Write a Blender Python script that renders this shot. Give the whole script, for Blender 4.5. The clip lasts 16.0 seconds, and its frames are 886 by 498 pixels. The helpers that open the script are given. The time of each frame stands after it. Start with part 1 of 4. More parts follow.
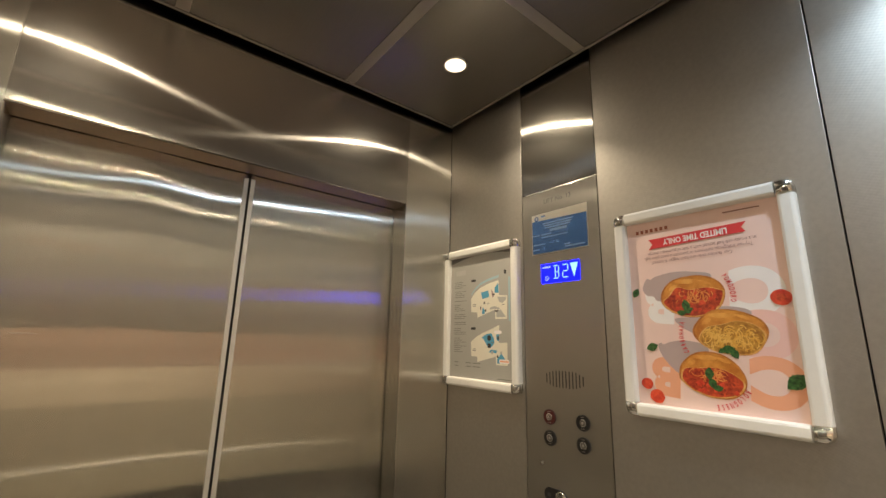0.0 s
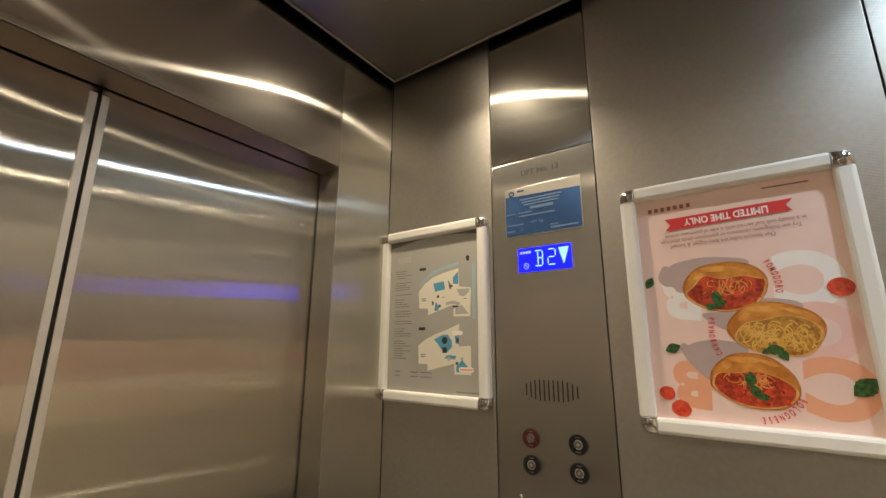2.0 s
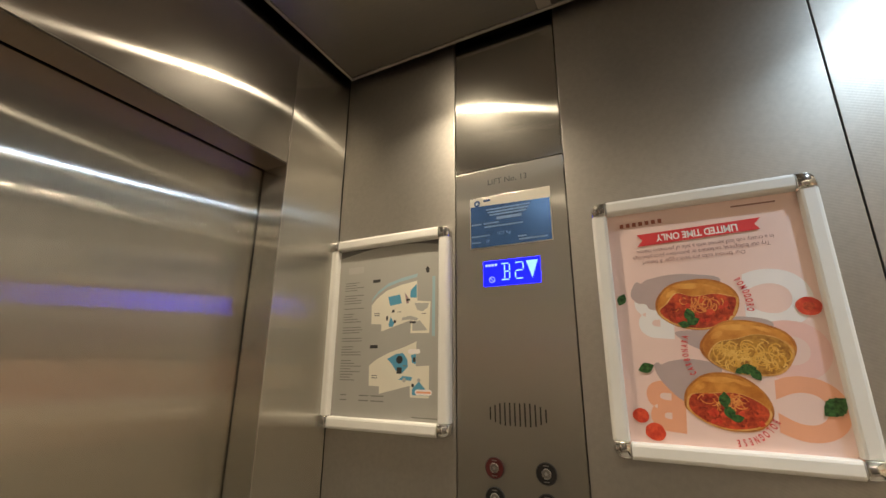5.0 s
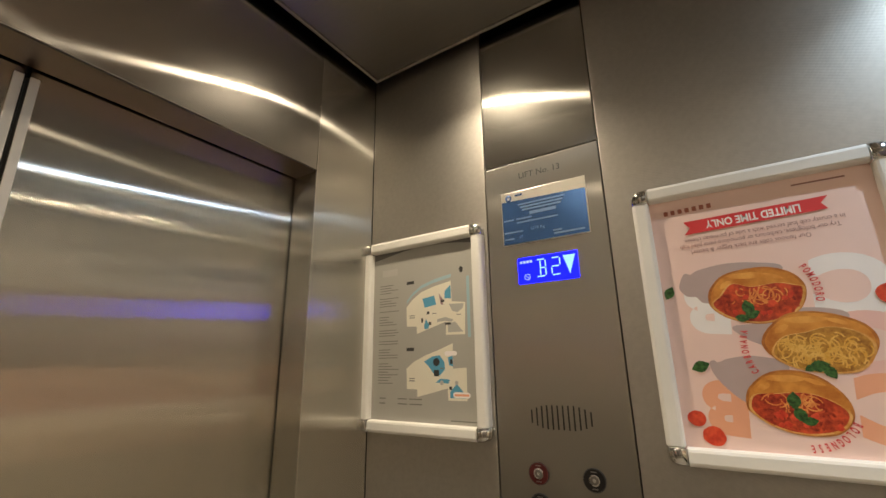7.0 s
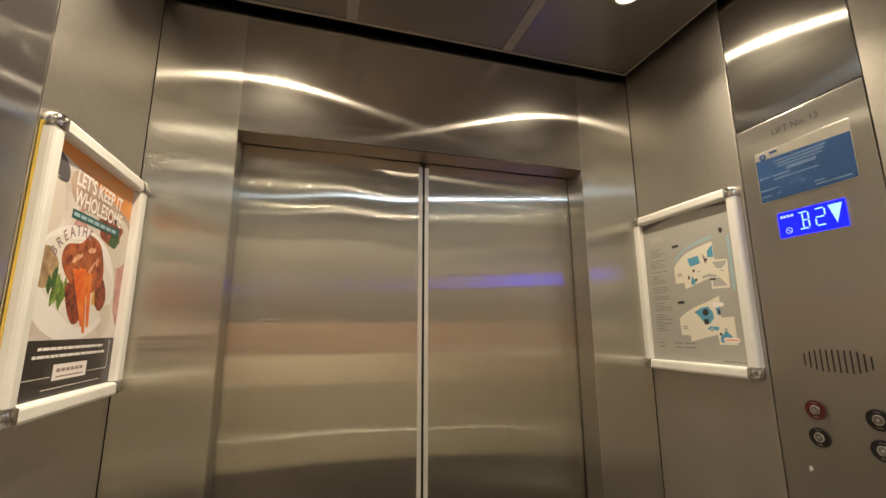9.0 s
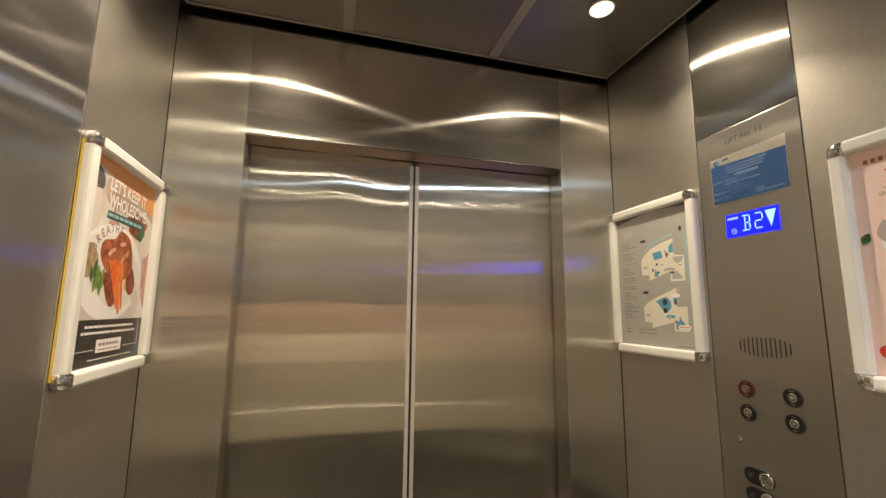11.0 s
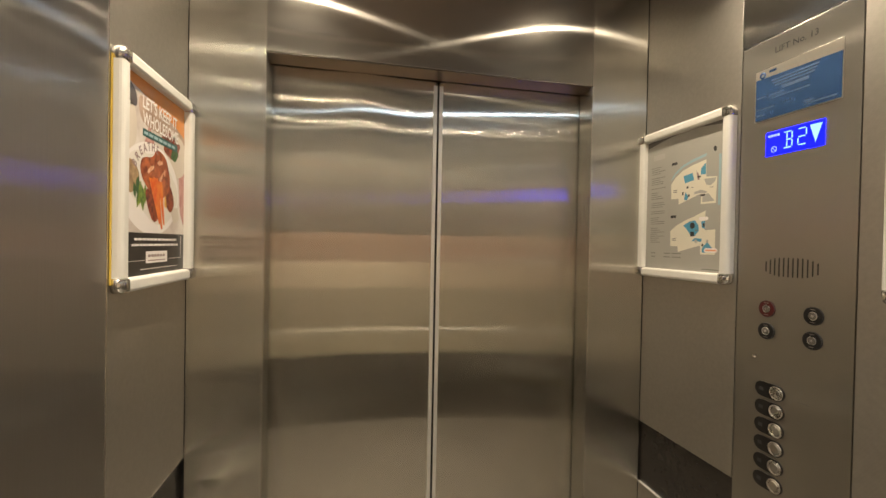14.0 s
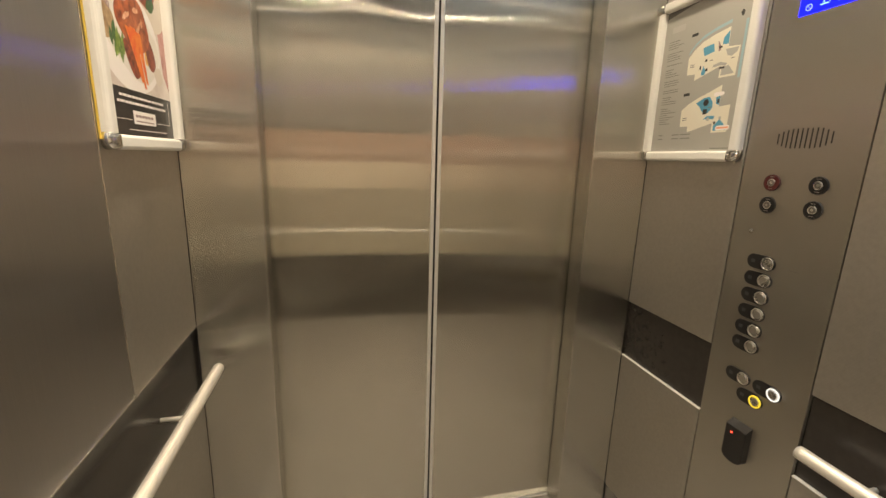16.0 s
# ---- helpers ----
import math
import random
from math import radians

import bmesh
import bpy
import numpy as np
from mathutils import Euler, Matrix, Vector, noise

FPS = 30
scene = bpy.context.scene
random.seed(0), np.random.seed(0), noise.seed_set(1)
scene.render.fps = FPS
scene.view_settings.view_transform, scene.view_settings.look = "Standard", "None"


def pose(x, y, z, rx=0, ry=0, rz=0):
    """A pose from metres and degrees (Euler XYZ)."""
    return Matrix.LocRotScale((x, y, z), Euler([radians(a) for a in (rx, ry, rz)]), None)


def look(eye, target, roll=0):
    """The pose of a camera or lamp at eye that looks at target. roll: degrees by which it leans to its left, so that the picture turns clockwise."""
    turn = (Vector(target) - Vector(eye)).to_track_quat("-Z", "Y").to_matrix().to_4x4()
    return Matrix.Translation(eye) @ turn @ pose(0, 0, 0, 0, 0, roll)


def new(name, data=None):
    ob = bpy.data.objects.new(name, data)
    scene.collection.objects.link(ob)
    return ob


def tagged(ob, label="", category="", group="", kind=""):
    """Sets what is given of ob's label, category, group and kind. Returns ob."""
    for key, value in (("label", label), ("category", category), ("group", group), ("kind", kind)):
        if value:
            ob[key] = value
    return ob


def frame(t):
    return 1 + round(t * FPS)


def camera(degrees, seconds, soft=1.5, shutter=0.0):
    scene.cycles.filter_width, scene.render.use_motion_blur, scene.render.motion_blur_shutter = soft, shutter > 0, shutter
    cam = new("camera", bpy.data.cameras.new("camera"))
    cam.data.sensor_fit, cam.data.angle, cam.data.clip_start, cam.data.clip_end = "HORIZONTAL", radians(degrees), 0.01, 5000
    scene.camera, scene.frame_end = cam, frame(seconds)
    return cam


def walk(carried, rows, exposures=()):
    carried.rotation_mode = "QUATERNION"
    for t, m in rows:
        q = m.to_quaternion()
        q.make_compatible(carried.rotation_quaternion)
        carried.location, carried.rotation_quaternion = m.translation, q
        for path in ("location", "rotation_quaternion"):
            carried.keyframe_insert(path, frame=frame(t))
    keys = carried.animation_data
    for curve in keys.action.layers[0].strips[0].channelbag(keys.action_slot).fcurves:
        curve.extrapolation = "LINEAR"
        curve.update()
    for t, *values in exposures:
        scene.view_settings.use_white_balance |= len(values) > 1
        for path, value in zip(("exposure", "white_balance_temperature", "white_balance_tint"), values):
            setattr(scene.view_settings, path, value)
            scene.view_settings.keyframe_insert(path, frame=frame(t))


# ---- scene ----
cam = camera(93.7, 16.0)
PATH = [
    (0, (0.4, 0.22, 1.628), (1.617, 1.748, 2.057), 1.3),
    (0.5, (0.46, 0.344, 1.62), (1.777, 1.783, 2.062), 1.3),
    (1, (0.551, 0.386, 1.626), (1.968, 1.726, 2.071), 0.9),
    (1.5, (0.533, 0.501, 1.635), (2.052, 1.724, 2.077), 0.3),
    (2, (0.491, 0.616, 1.632), (2.081, 1.746, 2.074), 0.2),
    (2.5, (0.523, 0.61, 1.638), (2.164, 1.663, 2.084), 0.3),
    (3, (0.549, 0.61, 1.637), (2.238, 1.58, 2.091), 0.0),
    (3.5, (0.539, 0.686, 1.64), (2.252, 1.602, 2.116), -0.0),
    (4, (0.536, 0.73, 1.637), (2.274, 1.58, 2.144), 0.0),
    (4.2, (0.537, 0.714, 1.627), (2.263, 1.576, 2.156), 0.4),
    (6.5, (0.561, 0.733, 1.638), (2.275, 1.619, 2.162), -0.7),
    (7, (0.573, 0.713, 1.641), (2.204, 1.746, 2.164), -1.1),
    (7.5, (0.546, 0.688, 1.646), (1.909, 2.061, 2.154), -1.0),
    (7.7, (0.529, 0.665, 1.644), (1.719, 2.2, 2.123), -0.9),
    (7.8, (0.521, 0.662, 1.638), (1.613, 2.27, 2.107), -0.8),
    (8, (0.479, 0.648, 1.625), (1.392, 2.375, 2.051), -0.5),
    (8.2, (0.458, 0.604, 1.618), (1.198, 2.416, 2.016), -0.3),
    (8.5, (0.41, 0.514, 1.62), (1.038, 2.379, 1.976), -0.5),
    (8.7, (0.387, 0.428, 1.595), (0.958, 2.307, 1.974), -0.5),
    (10.8, (0.426, 0.171, 1.603), (0.947, 2.081, 1.89), 0.6),
    (11, (0.417, 0.171, 1.607), (0.94, 2.08, 1.896), 0.6),
    (11.5, (0.411, 0.156, 1.61), (0.935, 2.063, 1.907), 0.7),
    (12, (0.407, 0.143, 1.61), (0.927, 2.051, 1.909), 0.6),
    (12.5, (0.411, 0.135, 1.612), (0.927, 2.047, 1.894), 0.5),
    (13, (0.418, 0.136, 1.611), (0.921, 2.058, 1.841), 0.4),
    (13.5, (0.422, 0.145, 1.592), (0.895, 2.084, 1.717), 0.6),
    (14, (0.418, 0.155, 1.562), (0.834, 2.111, 1.539), 1.1),
    (14.5, (0.395, 0.173, 1.468), (0.735, 2.132, 1.251), 1.6),
    (15, (0.349, 0.164, 1.443), (0.638, 2.117, 1.126), 2.0),
    (15.5, (0.345, 0.158, 1.438), (0.688, 2.089, 1.045), 2.1),
    (16, (0.384, 0.167, 1.443), (0.842, 2.066, 1.014), 1.7),
]
walk(cam, [(t, look(eye, target, roll)) for t, eye, target, roll in PATH],
     ((0, 0.21), (2, 0.03), (4, 0.0), (7, 0.0), (8.5, 0.23), (11, 0.28), (14, 0.23), (15.2, 0.34), (16, 0.45)))

# ---------------------------------------------------------------- light
world = bpy.data.worlds.new("world")
scene.world = world
world.use_nodes = True
world.node_tree.nodes["Background"].inputs[0].default_value = (0.02, 0.02, 0.022, 1)
world.node_tree.nodes["Background"].inputs[1].default_value = 0.3

# inner faces of the lift car, metres
XL, XR, YB, YF, ZC = -0.095, 1.526, -0.70, 1.585, 2.575
OPL, OPR, OPT = 0.130, 1.292, 2.170          # door opening
DOOR_Y = 1.680
ZTOP = 2.74                                  # top of the wall sheets, above the hung ceiling
ZF = -0.10                                   # floor of the car and the landing

WARM, COOL = (1.0, 0.835, 0.605), (0.66, 0.84, 1.0)
# place, colour, strength of the lens seen from the side, strength of the beam
LAMPS = [(1.223, 1.207, WARM, 1.0, 0.82), (0.197, 1.207, WARM, 1.0, 1.0), (0.197, 0.6225, WARM, 0.9, 0.8),
         (0.197, 0.0975, WARM, 0.9, 0.9), (1.223, 0.0975, COOL, 2.0, 0.70), (0.197, -0.4275, WARM, 1.1, 2.6),
         (1.223, -0.4275, WARM, 1.1, 0.8)]
GLOW_WATTS, BEAM_WATTS = 0.75, 5.0      # the lens, seen from all sides, and the beam of its reflector


def lamp_at(x, y, z, colour, watts, size, spread=180):
    data = bpy.data.lights.new("lamp", "AREA")
    data.shape, data.size, data.energy, data.color, data.spread = "DISK", size, watts, colour, radians(spread)
    ob = new("lamp", data)
    ob.matrix_world = pose(x, y, z)
    return ob


for lx, ly, colour, glow, beam in LAMPS:
    lamp_at(lx, ly, ZC - 0.010, colour, GLOW_WATTS * glow, 0.030, 180)
    lamp_at(lx, ly, ZC - 0.012, colour, BEAM_WATTS * beam, 0.034, 112)


# ---------------------------------------------------------------- materials
def base(name):
    m = bpy.data.materials.new(name)
    m.use_nodes = True
    nt = m.node_tree
    return m, nt, nt.nodes["Principled BSDF"]


def coords(nt, scale):
    tc = nt.nodes.new("ShaderNodeTexCoord")
    mp = nt.nodes.new("ShaderNodeMapping")
    mp.inputs["Scale"].default_value = scale
    nt.links.new(tc.outputs["Object"], mp.inputs["Vector"])
    return mp.outputs["Vector"]


def noise_node(nt, scale_vec, scale, detail=3.0, rough=0.55):
    n = nt.nodes.new("ShaderNodeTexNoise")
    n.inputs["Scale"].default_value = scale
    n.inputs["Detail"].default_value = detail
    n.inputs["Roughness"].default_value = rough
    nt.links.new(coords(nt, scale_vec), n.inputs["Vector"])
    return n.outputs["Fac"]


def ramp(nt, fac, lo, hi, a=0.3, b=0.7):
    r = nt.nodes.new("ShaderNodeMapRange")
    r.inputs["From Min"].default_value, r.inputs["From Max"].default_value = a, b
    r.inputs["To Min"].default_value, r.inputs["To Max"].default_value = lo, hi
    nt.links.new(fac, r.inputs["Value"])
    return r.outputs["Result"]


def mix_colour(nt, fac, c0, c1):
    n = nt.nodes.new("ShaderNodeMix")
    n.data_type = "RGBA"
    nt.links.new(fac, n.inputs["Factor"])
    n.inputs["A"].default_value, n.inputs["B"].default_value = (*c0, 1), (*c1, 1)
    return n.outputs["Result"]


def bump(nt, height, strength, distance, normal=None):
    n = nt.nodes.new("ShaderNodeBump")
    n.inputs["Strength"].default_value, n.inputs["Distance"].default_value = strength, distance
    nt.links.new(height, n.inputs["Height"])
    if normal:
        nt.links.new(normal, n.inputs["Normal"])
    return n.outputs["Normal"]


def brushed(name, colour=(0.58, 0.57, 0.53), fine=0.004, spread=0.40, wavy=0.0010, wave_scale=2.2, across=(0, 0, 1), soft=0.12, wide_rough=0.36, uneven=0.07):
    """Stainless sheet with a straight grain: highlights stay thin along the grain (fine) and run out across it (spread)."""
    m, nt, wide = base(name)
    b = nt.nodes.new("ShaderNodeBsdfAnisotropic")
    b.distribution = "GGX"
    mixer = nt.nodes.new("ShaderNodeMixShader")
    mixer.inputs[0].default_value = soft
    nt.links.new(b.outputs[0], mixer.inputs[1])
    nt.links.new(wide.outputs[0], mixer.inputs[2])
    nt.links.new(mixer.outputs[0], nt.nodes["Material Output"].inputs["Surface"])
    geo = nt.nodes.new("ShaderNodeNewGeometry")
    cross = nt.nodes.new("ShaderNodeVectorMath")
    cross.operation = "CROSS_PRODUCT"
    nt.links.new(geo.outputs["Normal"], cross.inputs[0])
    cross.inputs[1].default_value = across
    mean = math.sqrt(fine * spread)
    b.inputs["Anisotropy"].default_value = fine / mean - 1
    wide.inputs["Metallic"].default_value = 1.0
    wide.inputs["Anisotropic"].default_value = 0.6
    stretch = (1, 1, 0.012) if across[2] else (1, 0.012, 1)
    grain = noise_node(nt, stretch, 420, 2.0)
    band = noise_node(nt, stretch, 60, 3.0)
    cloud = noise_node(nt, (1, 1, 0.6), 3.2, 4.0)
    dark = tuple(c * 0.95 for c in colour)
    tint = mix_colour(nt, ramp(nt, grain, 0, 1), dark, colour)
    rough = math.sqrt(mean)
    nt.links.new(ramp(nt, band, rough * (1 - uneven), rough * (1 + uneven)), b.inputs["Roughness"])
    nt.links.new(ramp(nt, cloud, wide_rough * 0.90, wide_rough * 1.12), wide.inputs["Roughness"])
    n = bump(nt, grain, 0.02, 0.0002)
    wave = noise_node(nt, (1, 1, 0.7), wave_scale, 1.0)
    n = bump(nt, wave, 1.0, wavy, n)
    nt.links.new(tint, b.inputs["Color"])
    nt.links.new(tint, wide.inputs["Base Color"])
    for lobe in (b, wide):
        nt.links.new(cross.outputs["Vector"], lobe.inputs["Tangent"])
        nt.links.new(n, lobe.inputs["Normal"])
    return m


def linen(name, colour=(0.53, 0.50, 0.455), rough=0.43, pitch=0.0080, depth=0.00011):
    """Stainless sheet rolled with a fine woven relief."""
    m, nt, b = base(name)
    b.inputs["Metallic"].default_value = 1.0
    k = 2 * math.pi / pitch
    tc = nt.nodes.new("ShaderNodeTexCoord")
    sep = nt.nodes.new("ShaderNodeSeparateXYZ")
    nt.links.new(tc.outputs["Object"], sep.inputs[0])

    def wave_of(a, c):
        dot = nt.nodes.new("ShaderNodeMath")
        dot.operation = "MULTIPLY"
        nt.links.new(sep.outputs["Y"], dot.inputs[0])
        dot.inputs[1].default_value = a * k
        second = nt.nodes.new("ShaderNodeMath")
        second.operation = "MULTIPLY_ADD"
        nt.links.new(sep.outputs["Z"], second.inputs[0])
        second.inputs[1].default_value = c * k
        nt.links.new(dot.outputs[0], second.inputs[2])
        s = nt.nodes.new("ShaderNodeMath")
        s.operation = "SINE"
        nt.links.new(second.outputs[0], s.inputs[0])
        return s.outputs[0]

    prod = nt.nodes.new("ShaderNodeMath")
    prod.operation = "MULTIPLY"
    nt.links.new(wave_of(0.22, 0.97), prod.inputs[0])
    nt.links.new(wave_of(0.80, -0.30), prod.inputs[1])
    cloud = noise_node(nt, (1, 1, 0.5), 2.6, 4.0)
    fine = noise_node(nt, (1, 1, 1), 90, 3.0)
    dark = tuple(c * 0.92 for c in colour)
    nt.links.new(mix_colour(nt, ramp(nt, fine, 0, 1), dark, colour), b.inputs["Base Color"])
    nt.links.new(ramp(nt, cloud, rough * 0.92, rough * 1.10), b.inputs["Roughness"])
    n = bump(nt, prod.outputs[0], 0.7, depth)
    n = bump(nt, cloud, 0.5, 0.0015, n)
    nt.links.new(n, b.inputs["Normal"])
    return m


def plain(name, colour, rough=0.5, metal=0.0, vary=0.08, scale=30, coat=0.0, relief=0.0):
    m, nt, b = base(name)
    fac = noise_node(nt, (1, 1, 1), scale, 4.0)
    dark = tuple(c * (1 - vary) for c in colour)
    nt.links.new(mix_colour(nt, ramp(nt, fac, 0, 1), dark, colour), b.inputs["Base Color"])
    nt.links.new(ramp(nt, fac, rough * 0.88, min(1, rough * 1.1)), b.inputs["Roughness"])
    b.inputs["Metallic"].default_value = metal
    b.inputs["Coat Weight"].default_value = coat
    b.inputs["Coat Roughness"].default_value = 0.08
    if relief:
        nt.links.new(bump(nt, fac, 0.4, relief), b.inputs["Normal"])
    return m


def glowing(name, colour, strength):
    m, nt, b = base(name)
    b.inputs["Base Color"].default_value = (*[min(1, c) * 0.5 for c in colour], 1)
    b.inputs["Emission Color"].default_value = (*colour, 1)
    b.inputs["Emission Strength"].default_value = strength
    b.inputs["Roughness"].default_value = 0.25
    return m


def mottled(name, c0, c1, scale, rough=0.35, coat=0.3, a=0.35, b_=0.65):
    m, nt, b = base(name)
    fac = noise_node(nt, (1, 1, 1), scale, 5.0, 0.6)
    nt.links.new(mix_colour(nt, ramp(nt, fac, 0, 1, a, b_), c0, c1), b.inputs["Base Color"])
    b.inputs["Roughness"].default_value = rough
    b.inputs["Coat Weight"].default_value = coat
    b.inputs["Coat Roughness"].default_value = 0.12
    return m


M_BRUSH = brushed("brushed_steel", (0.64, 0.62, 0.565), 0.010, 0.30, soft=0.16)
M_DOOR = brushed("brushed_steel_door", (0.70, 0.67, 0.60), 0.0028, 0.27, 0.0008, 2.4, (0, 0, 1), 0.12, 0.34)
M_DARKBRUSH = brushed("brushed_steel_side", (0.56, 0.54, 0.53), 0.004, 0.40, 0.001, 2.0, (0, 0, 1), 0.32, 0.40)
M_LINEN = linen("linen_steel")
M_CEIL = brushed("ceiling_steel", (0.36, 0.34, 0.32), 0.06, 0.09, 0.0008, 2.0, (0, 1, 0), 0.3, 0.36, 0.0)
# soffit: same steel, browner and darker, with the underside's shade put into its colour
M_SOFFIT = brushed("shaded_soffit_steel", (0.33, 0.275, 0.24), 0.016, 0.10, 0.0006, 2.0, (0, 1, 0), 0.4)
M_HEAD = brushed("header_steel", (0.53, 0.51, 0.475), 0.0045, 0.15, 0.0010, 2.2, (0, 0, 1), 0.17, 0.32)
# made-up rear wall tones, picked to give the bands mirrored in the doors
M_REARLOW = plain("standin_fawn", (0.52, 0.455, 0.35), 0.4, 0.0, 0.06, 8)
M_REARPALE = plain("standin_light_fawn", (0.76, 0.68, 0.53), 0.4, 0.0, 0.06, 8)
M_PALE = plain("standin_pale", (0.90, 0.77, 0.60), 0.5, 0.0, 0.05, 8)
M_TAUPE = plain("standin_taupe", (0.47, 0.33, 0.25), 0.45, 0.0, 0.06, 8)
M_STRIP = plain("ceiling_strip_metal", (0.42, 0.39, 0.35), 0.5, 0.7)
M_BAND = plain("dark_laminate", (0.030, 0.026, 0.023), 0.24, 0.0, 0.25, 45)
M_TRIM = plain("polished_trim", (0.72, 0.69, 0.64), 0.22, 1.0)
M_EDGE = plain("bright_edge_trim", (0.84, 0.81, 0.74), 0.35, 0.35)
M_GAP = plain("black_joint", (0.012, 0.011, 0.010), 0.7)
M_RUBBER = plain("black_rubber", (0.010, 0.010, 0.011), 0.55)
M_ALU = plain("satin_aluminium", (0.74, 0.72, 0.68), 0.42, 0.7)
M_RAIL = plain("satin_rail_steel", (0.82, 0.78, 0.70), 0.38, 0.62, 0.03, 6)
M_FLOOR = mottled("car_vinyl", (0.14, 0.127, 0.11), (0.21, 0.192, 0.168), 160, 0.5, 0.1)
M_FRAME = plain("white_powder_coat", (0.81, 0.795, 0.75), 0.58, 0.0, 0.05, 14)
M_CHROME = plain("chrome", (0.80, 0.79, 0.77), 0.12, 1.0, 0.05)
M_BACK = plain("grey_backing", (0.15, 0.14, 0.13), 0.6)
M_YELLOW = plain("yellow_board", (0.82, 0.58, 0.10), 0.5)


# ---------------------------------------------------------------- builders
def part(name, bm, material, parent=None, label=""):
    mesh = bpy.data.meshes.new(name)
    bm.normal_update()
    bm.to_mesh(mesh)
    bm.free()
    for m in material if isinstance(material, (list, tuple)) else [material]:
        mesh.materials.append(m)
    ob = new(name, mesh)
    if parent:
        ob.parent = parent
    if label:
        ob["label"] = label
    return ob


def empty(name, m=None):
    ob = new(name)
    ob.empty_display_size = 0.05
    if m is not None:
        ob.matrix_world = m
    return ob


def box(bm, x0, x1, y0, y1, z0, z1, bevel=0.0, index=0):
    made = bmesh.ops.create_cube(bm, size=1.0, matrix=Matrix.Translation(((x0 + x1) / 2, (y0 + y1) / 2, (z0 + z1) / 2)) @ Matrix.Diagonal((abs(x1 - x0), abs(y1 - y0), abs(z1 - z0), 1)))
    verts = made["verts"]
    faces = {f for v in verts for f in v.link_faces}
    for f in faces:
        f.material_index = index
    if bevel:
        edges = list({e for v in verts for e in v.link_edges})
        bmesh.ops.bevel(bm, geom=edges, offset=bevel, segments=2, affect="EDGES", profile=0.6)
    return bm


def cube(*dims, bevel=0.0):
    return box(bmesh.new(), *dims, bevel=bevel)


def disc(bm, u, v, w0, w1, r, n=32, r_top=None):
    """A round plate with its axis along local z."""
    bmesh.ops.create_cone(bm, cap_ends=True, segments=n, radius1=r, radius2=r if r_top is None else r_top, depth=w1 - w0, matrix=Matrix.Translation((u, v, (w0 + w1) / 2)))
    return bm


def ring(bm, u, v, w, r, thick, n=32, k=8):
    rows = []
    for i in range(n):
        a = 2 * math.pi * i / n
        rows.append([bm.verts.new((u + (r + thick * math.cos(2 * math.pi * j / k)) * math.cos(a), v + (r + thick * math.cos(2 * math.pi * j / k)) * math.sin(a), w + thick * math.sin(2 * math.pi * j / k))) for j in range(k)])
    for i in range(n):
        for j in range(k):
            f = bm.faces.new((rows[i][j], rows[(i + 1) % n][j], rows[(i + 1) % n][(j + 1) % k], rows[i][(j + 1) % k]))
            f.smooth = True
    return bm


def plate(bm, outline, w0, w1):
    """An outline (u, v) given thickness from w0 to w1."""
    low = [bm.verts.new((u, v, w0)) for u, v in outline]
    high = [bm.verts.new((u, v, w1)) for u, v in outline]
    n = len(outline)
    bm.faces.new(high)
    bm.faces.new(low[::-1])
    for i in range(n):
        bm.faces.new((low[i], low[(i + 1) % n], high[(i + 1) % n], high[i]))
    bmesh.ops.recalc_face_normals(bm, faces=bm.faces[:])
    return bm


def oval(u, v, ru, rv, turn=0.0, n=28, rough=0.0, seed=0):
    rng = random.Random(seed)
    waves = [(rng.uniform(-1, 1), rng.uniform(0, 6.3), k) for k in (2, 3, 5, 7)]
    out, ct, st = [], math.cos(radians(turn)), math.sin(radians(turn))
    for i in range(n):
        a = 2 * math.pi * i / n
        s = 1 + rough * sum(g * math.sin(k * a + p) for g, p, k in waves)
        x, y = ru * s * math.cos(a), rv * s * math.sin(a)
        out.append((u + x * ct - y * st, v + x * st + y * ct))
    return out


def stadium(u0, u1, v, r, n=10):
    out = []
    for i in range(n + 1):
        a = -math.pi / 2 + math.pi * i / n
        out.append((u1 - r + r * math.cos(a), v + r * math.sin(a)))
    for i in range(n + 1):
        a = math.pi / 2 + math.pi * i / n
        out.append((u0 + r + r * math.cos(a), v + r * math.sin(a)))
    return out


def rect(u0, u1, v0, v1):
    return [(u0, v0), (u1, v0), (u1, v1), (u0, v1)]


def text_bm(body, size, squeeze=1.0, bold=0.0):
    """The letters of body as a flat bmesh, centred on the origin."""
    curve = bpy.data.curves.new("lettering", "FONT")
    curve.body, curve.size, curve.align_x, curve.align_y = body, size, "CENTER", "CENTER"
    curve.resolution_u, curve.offset, curve.extrude = 8 if size > 0.08 else 3, bold, 0.00012
    ob = new("lettering", curve)
    mesh = bpy.data.meshes.new_from_object(ob.evaluated_get(bpy.context.evaluated_depsgraph_get()))
    bm = bmesh.new()
    bm.from_mesh(mesh)
    bpy.data.objects.remove(ob)
    bpy.data.meshes.remove(mesh)
    bpy.data.curves.remove(curve)
    bm.transform(Matrix.Diagonal((squeeze, 1, 1, 1)))
    return bm


def lettering(body, u, v, w, size, material, parent, turn=0.0, squeeze=1.0, bold=0.0, name="lettering"):
    bm = text_bm(body, size, squeeze, bold)
    bm.transform(pose(u, v, w, 0, 0, turn))
    return part(name, bm, material, parent)


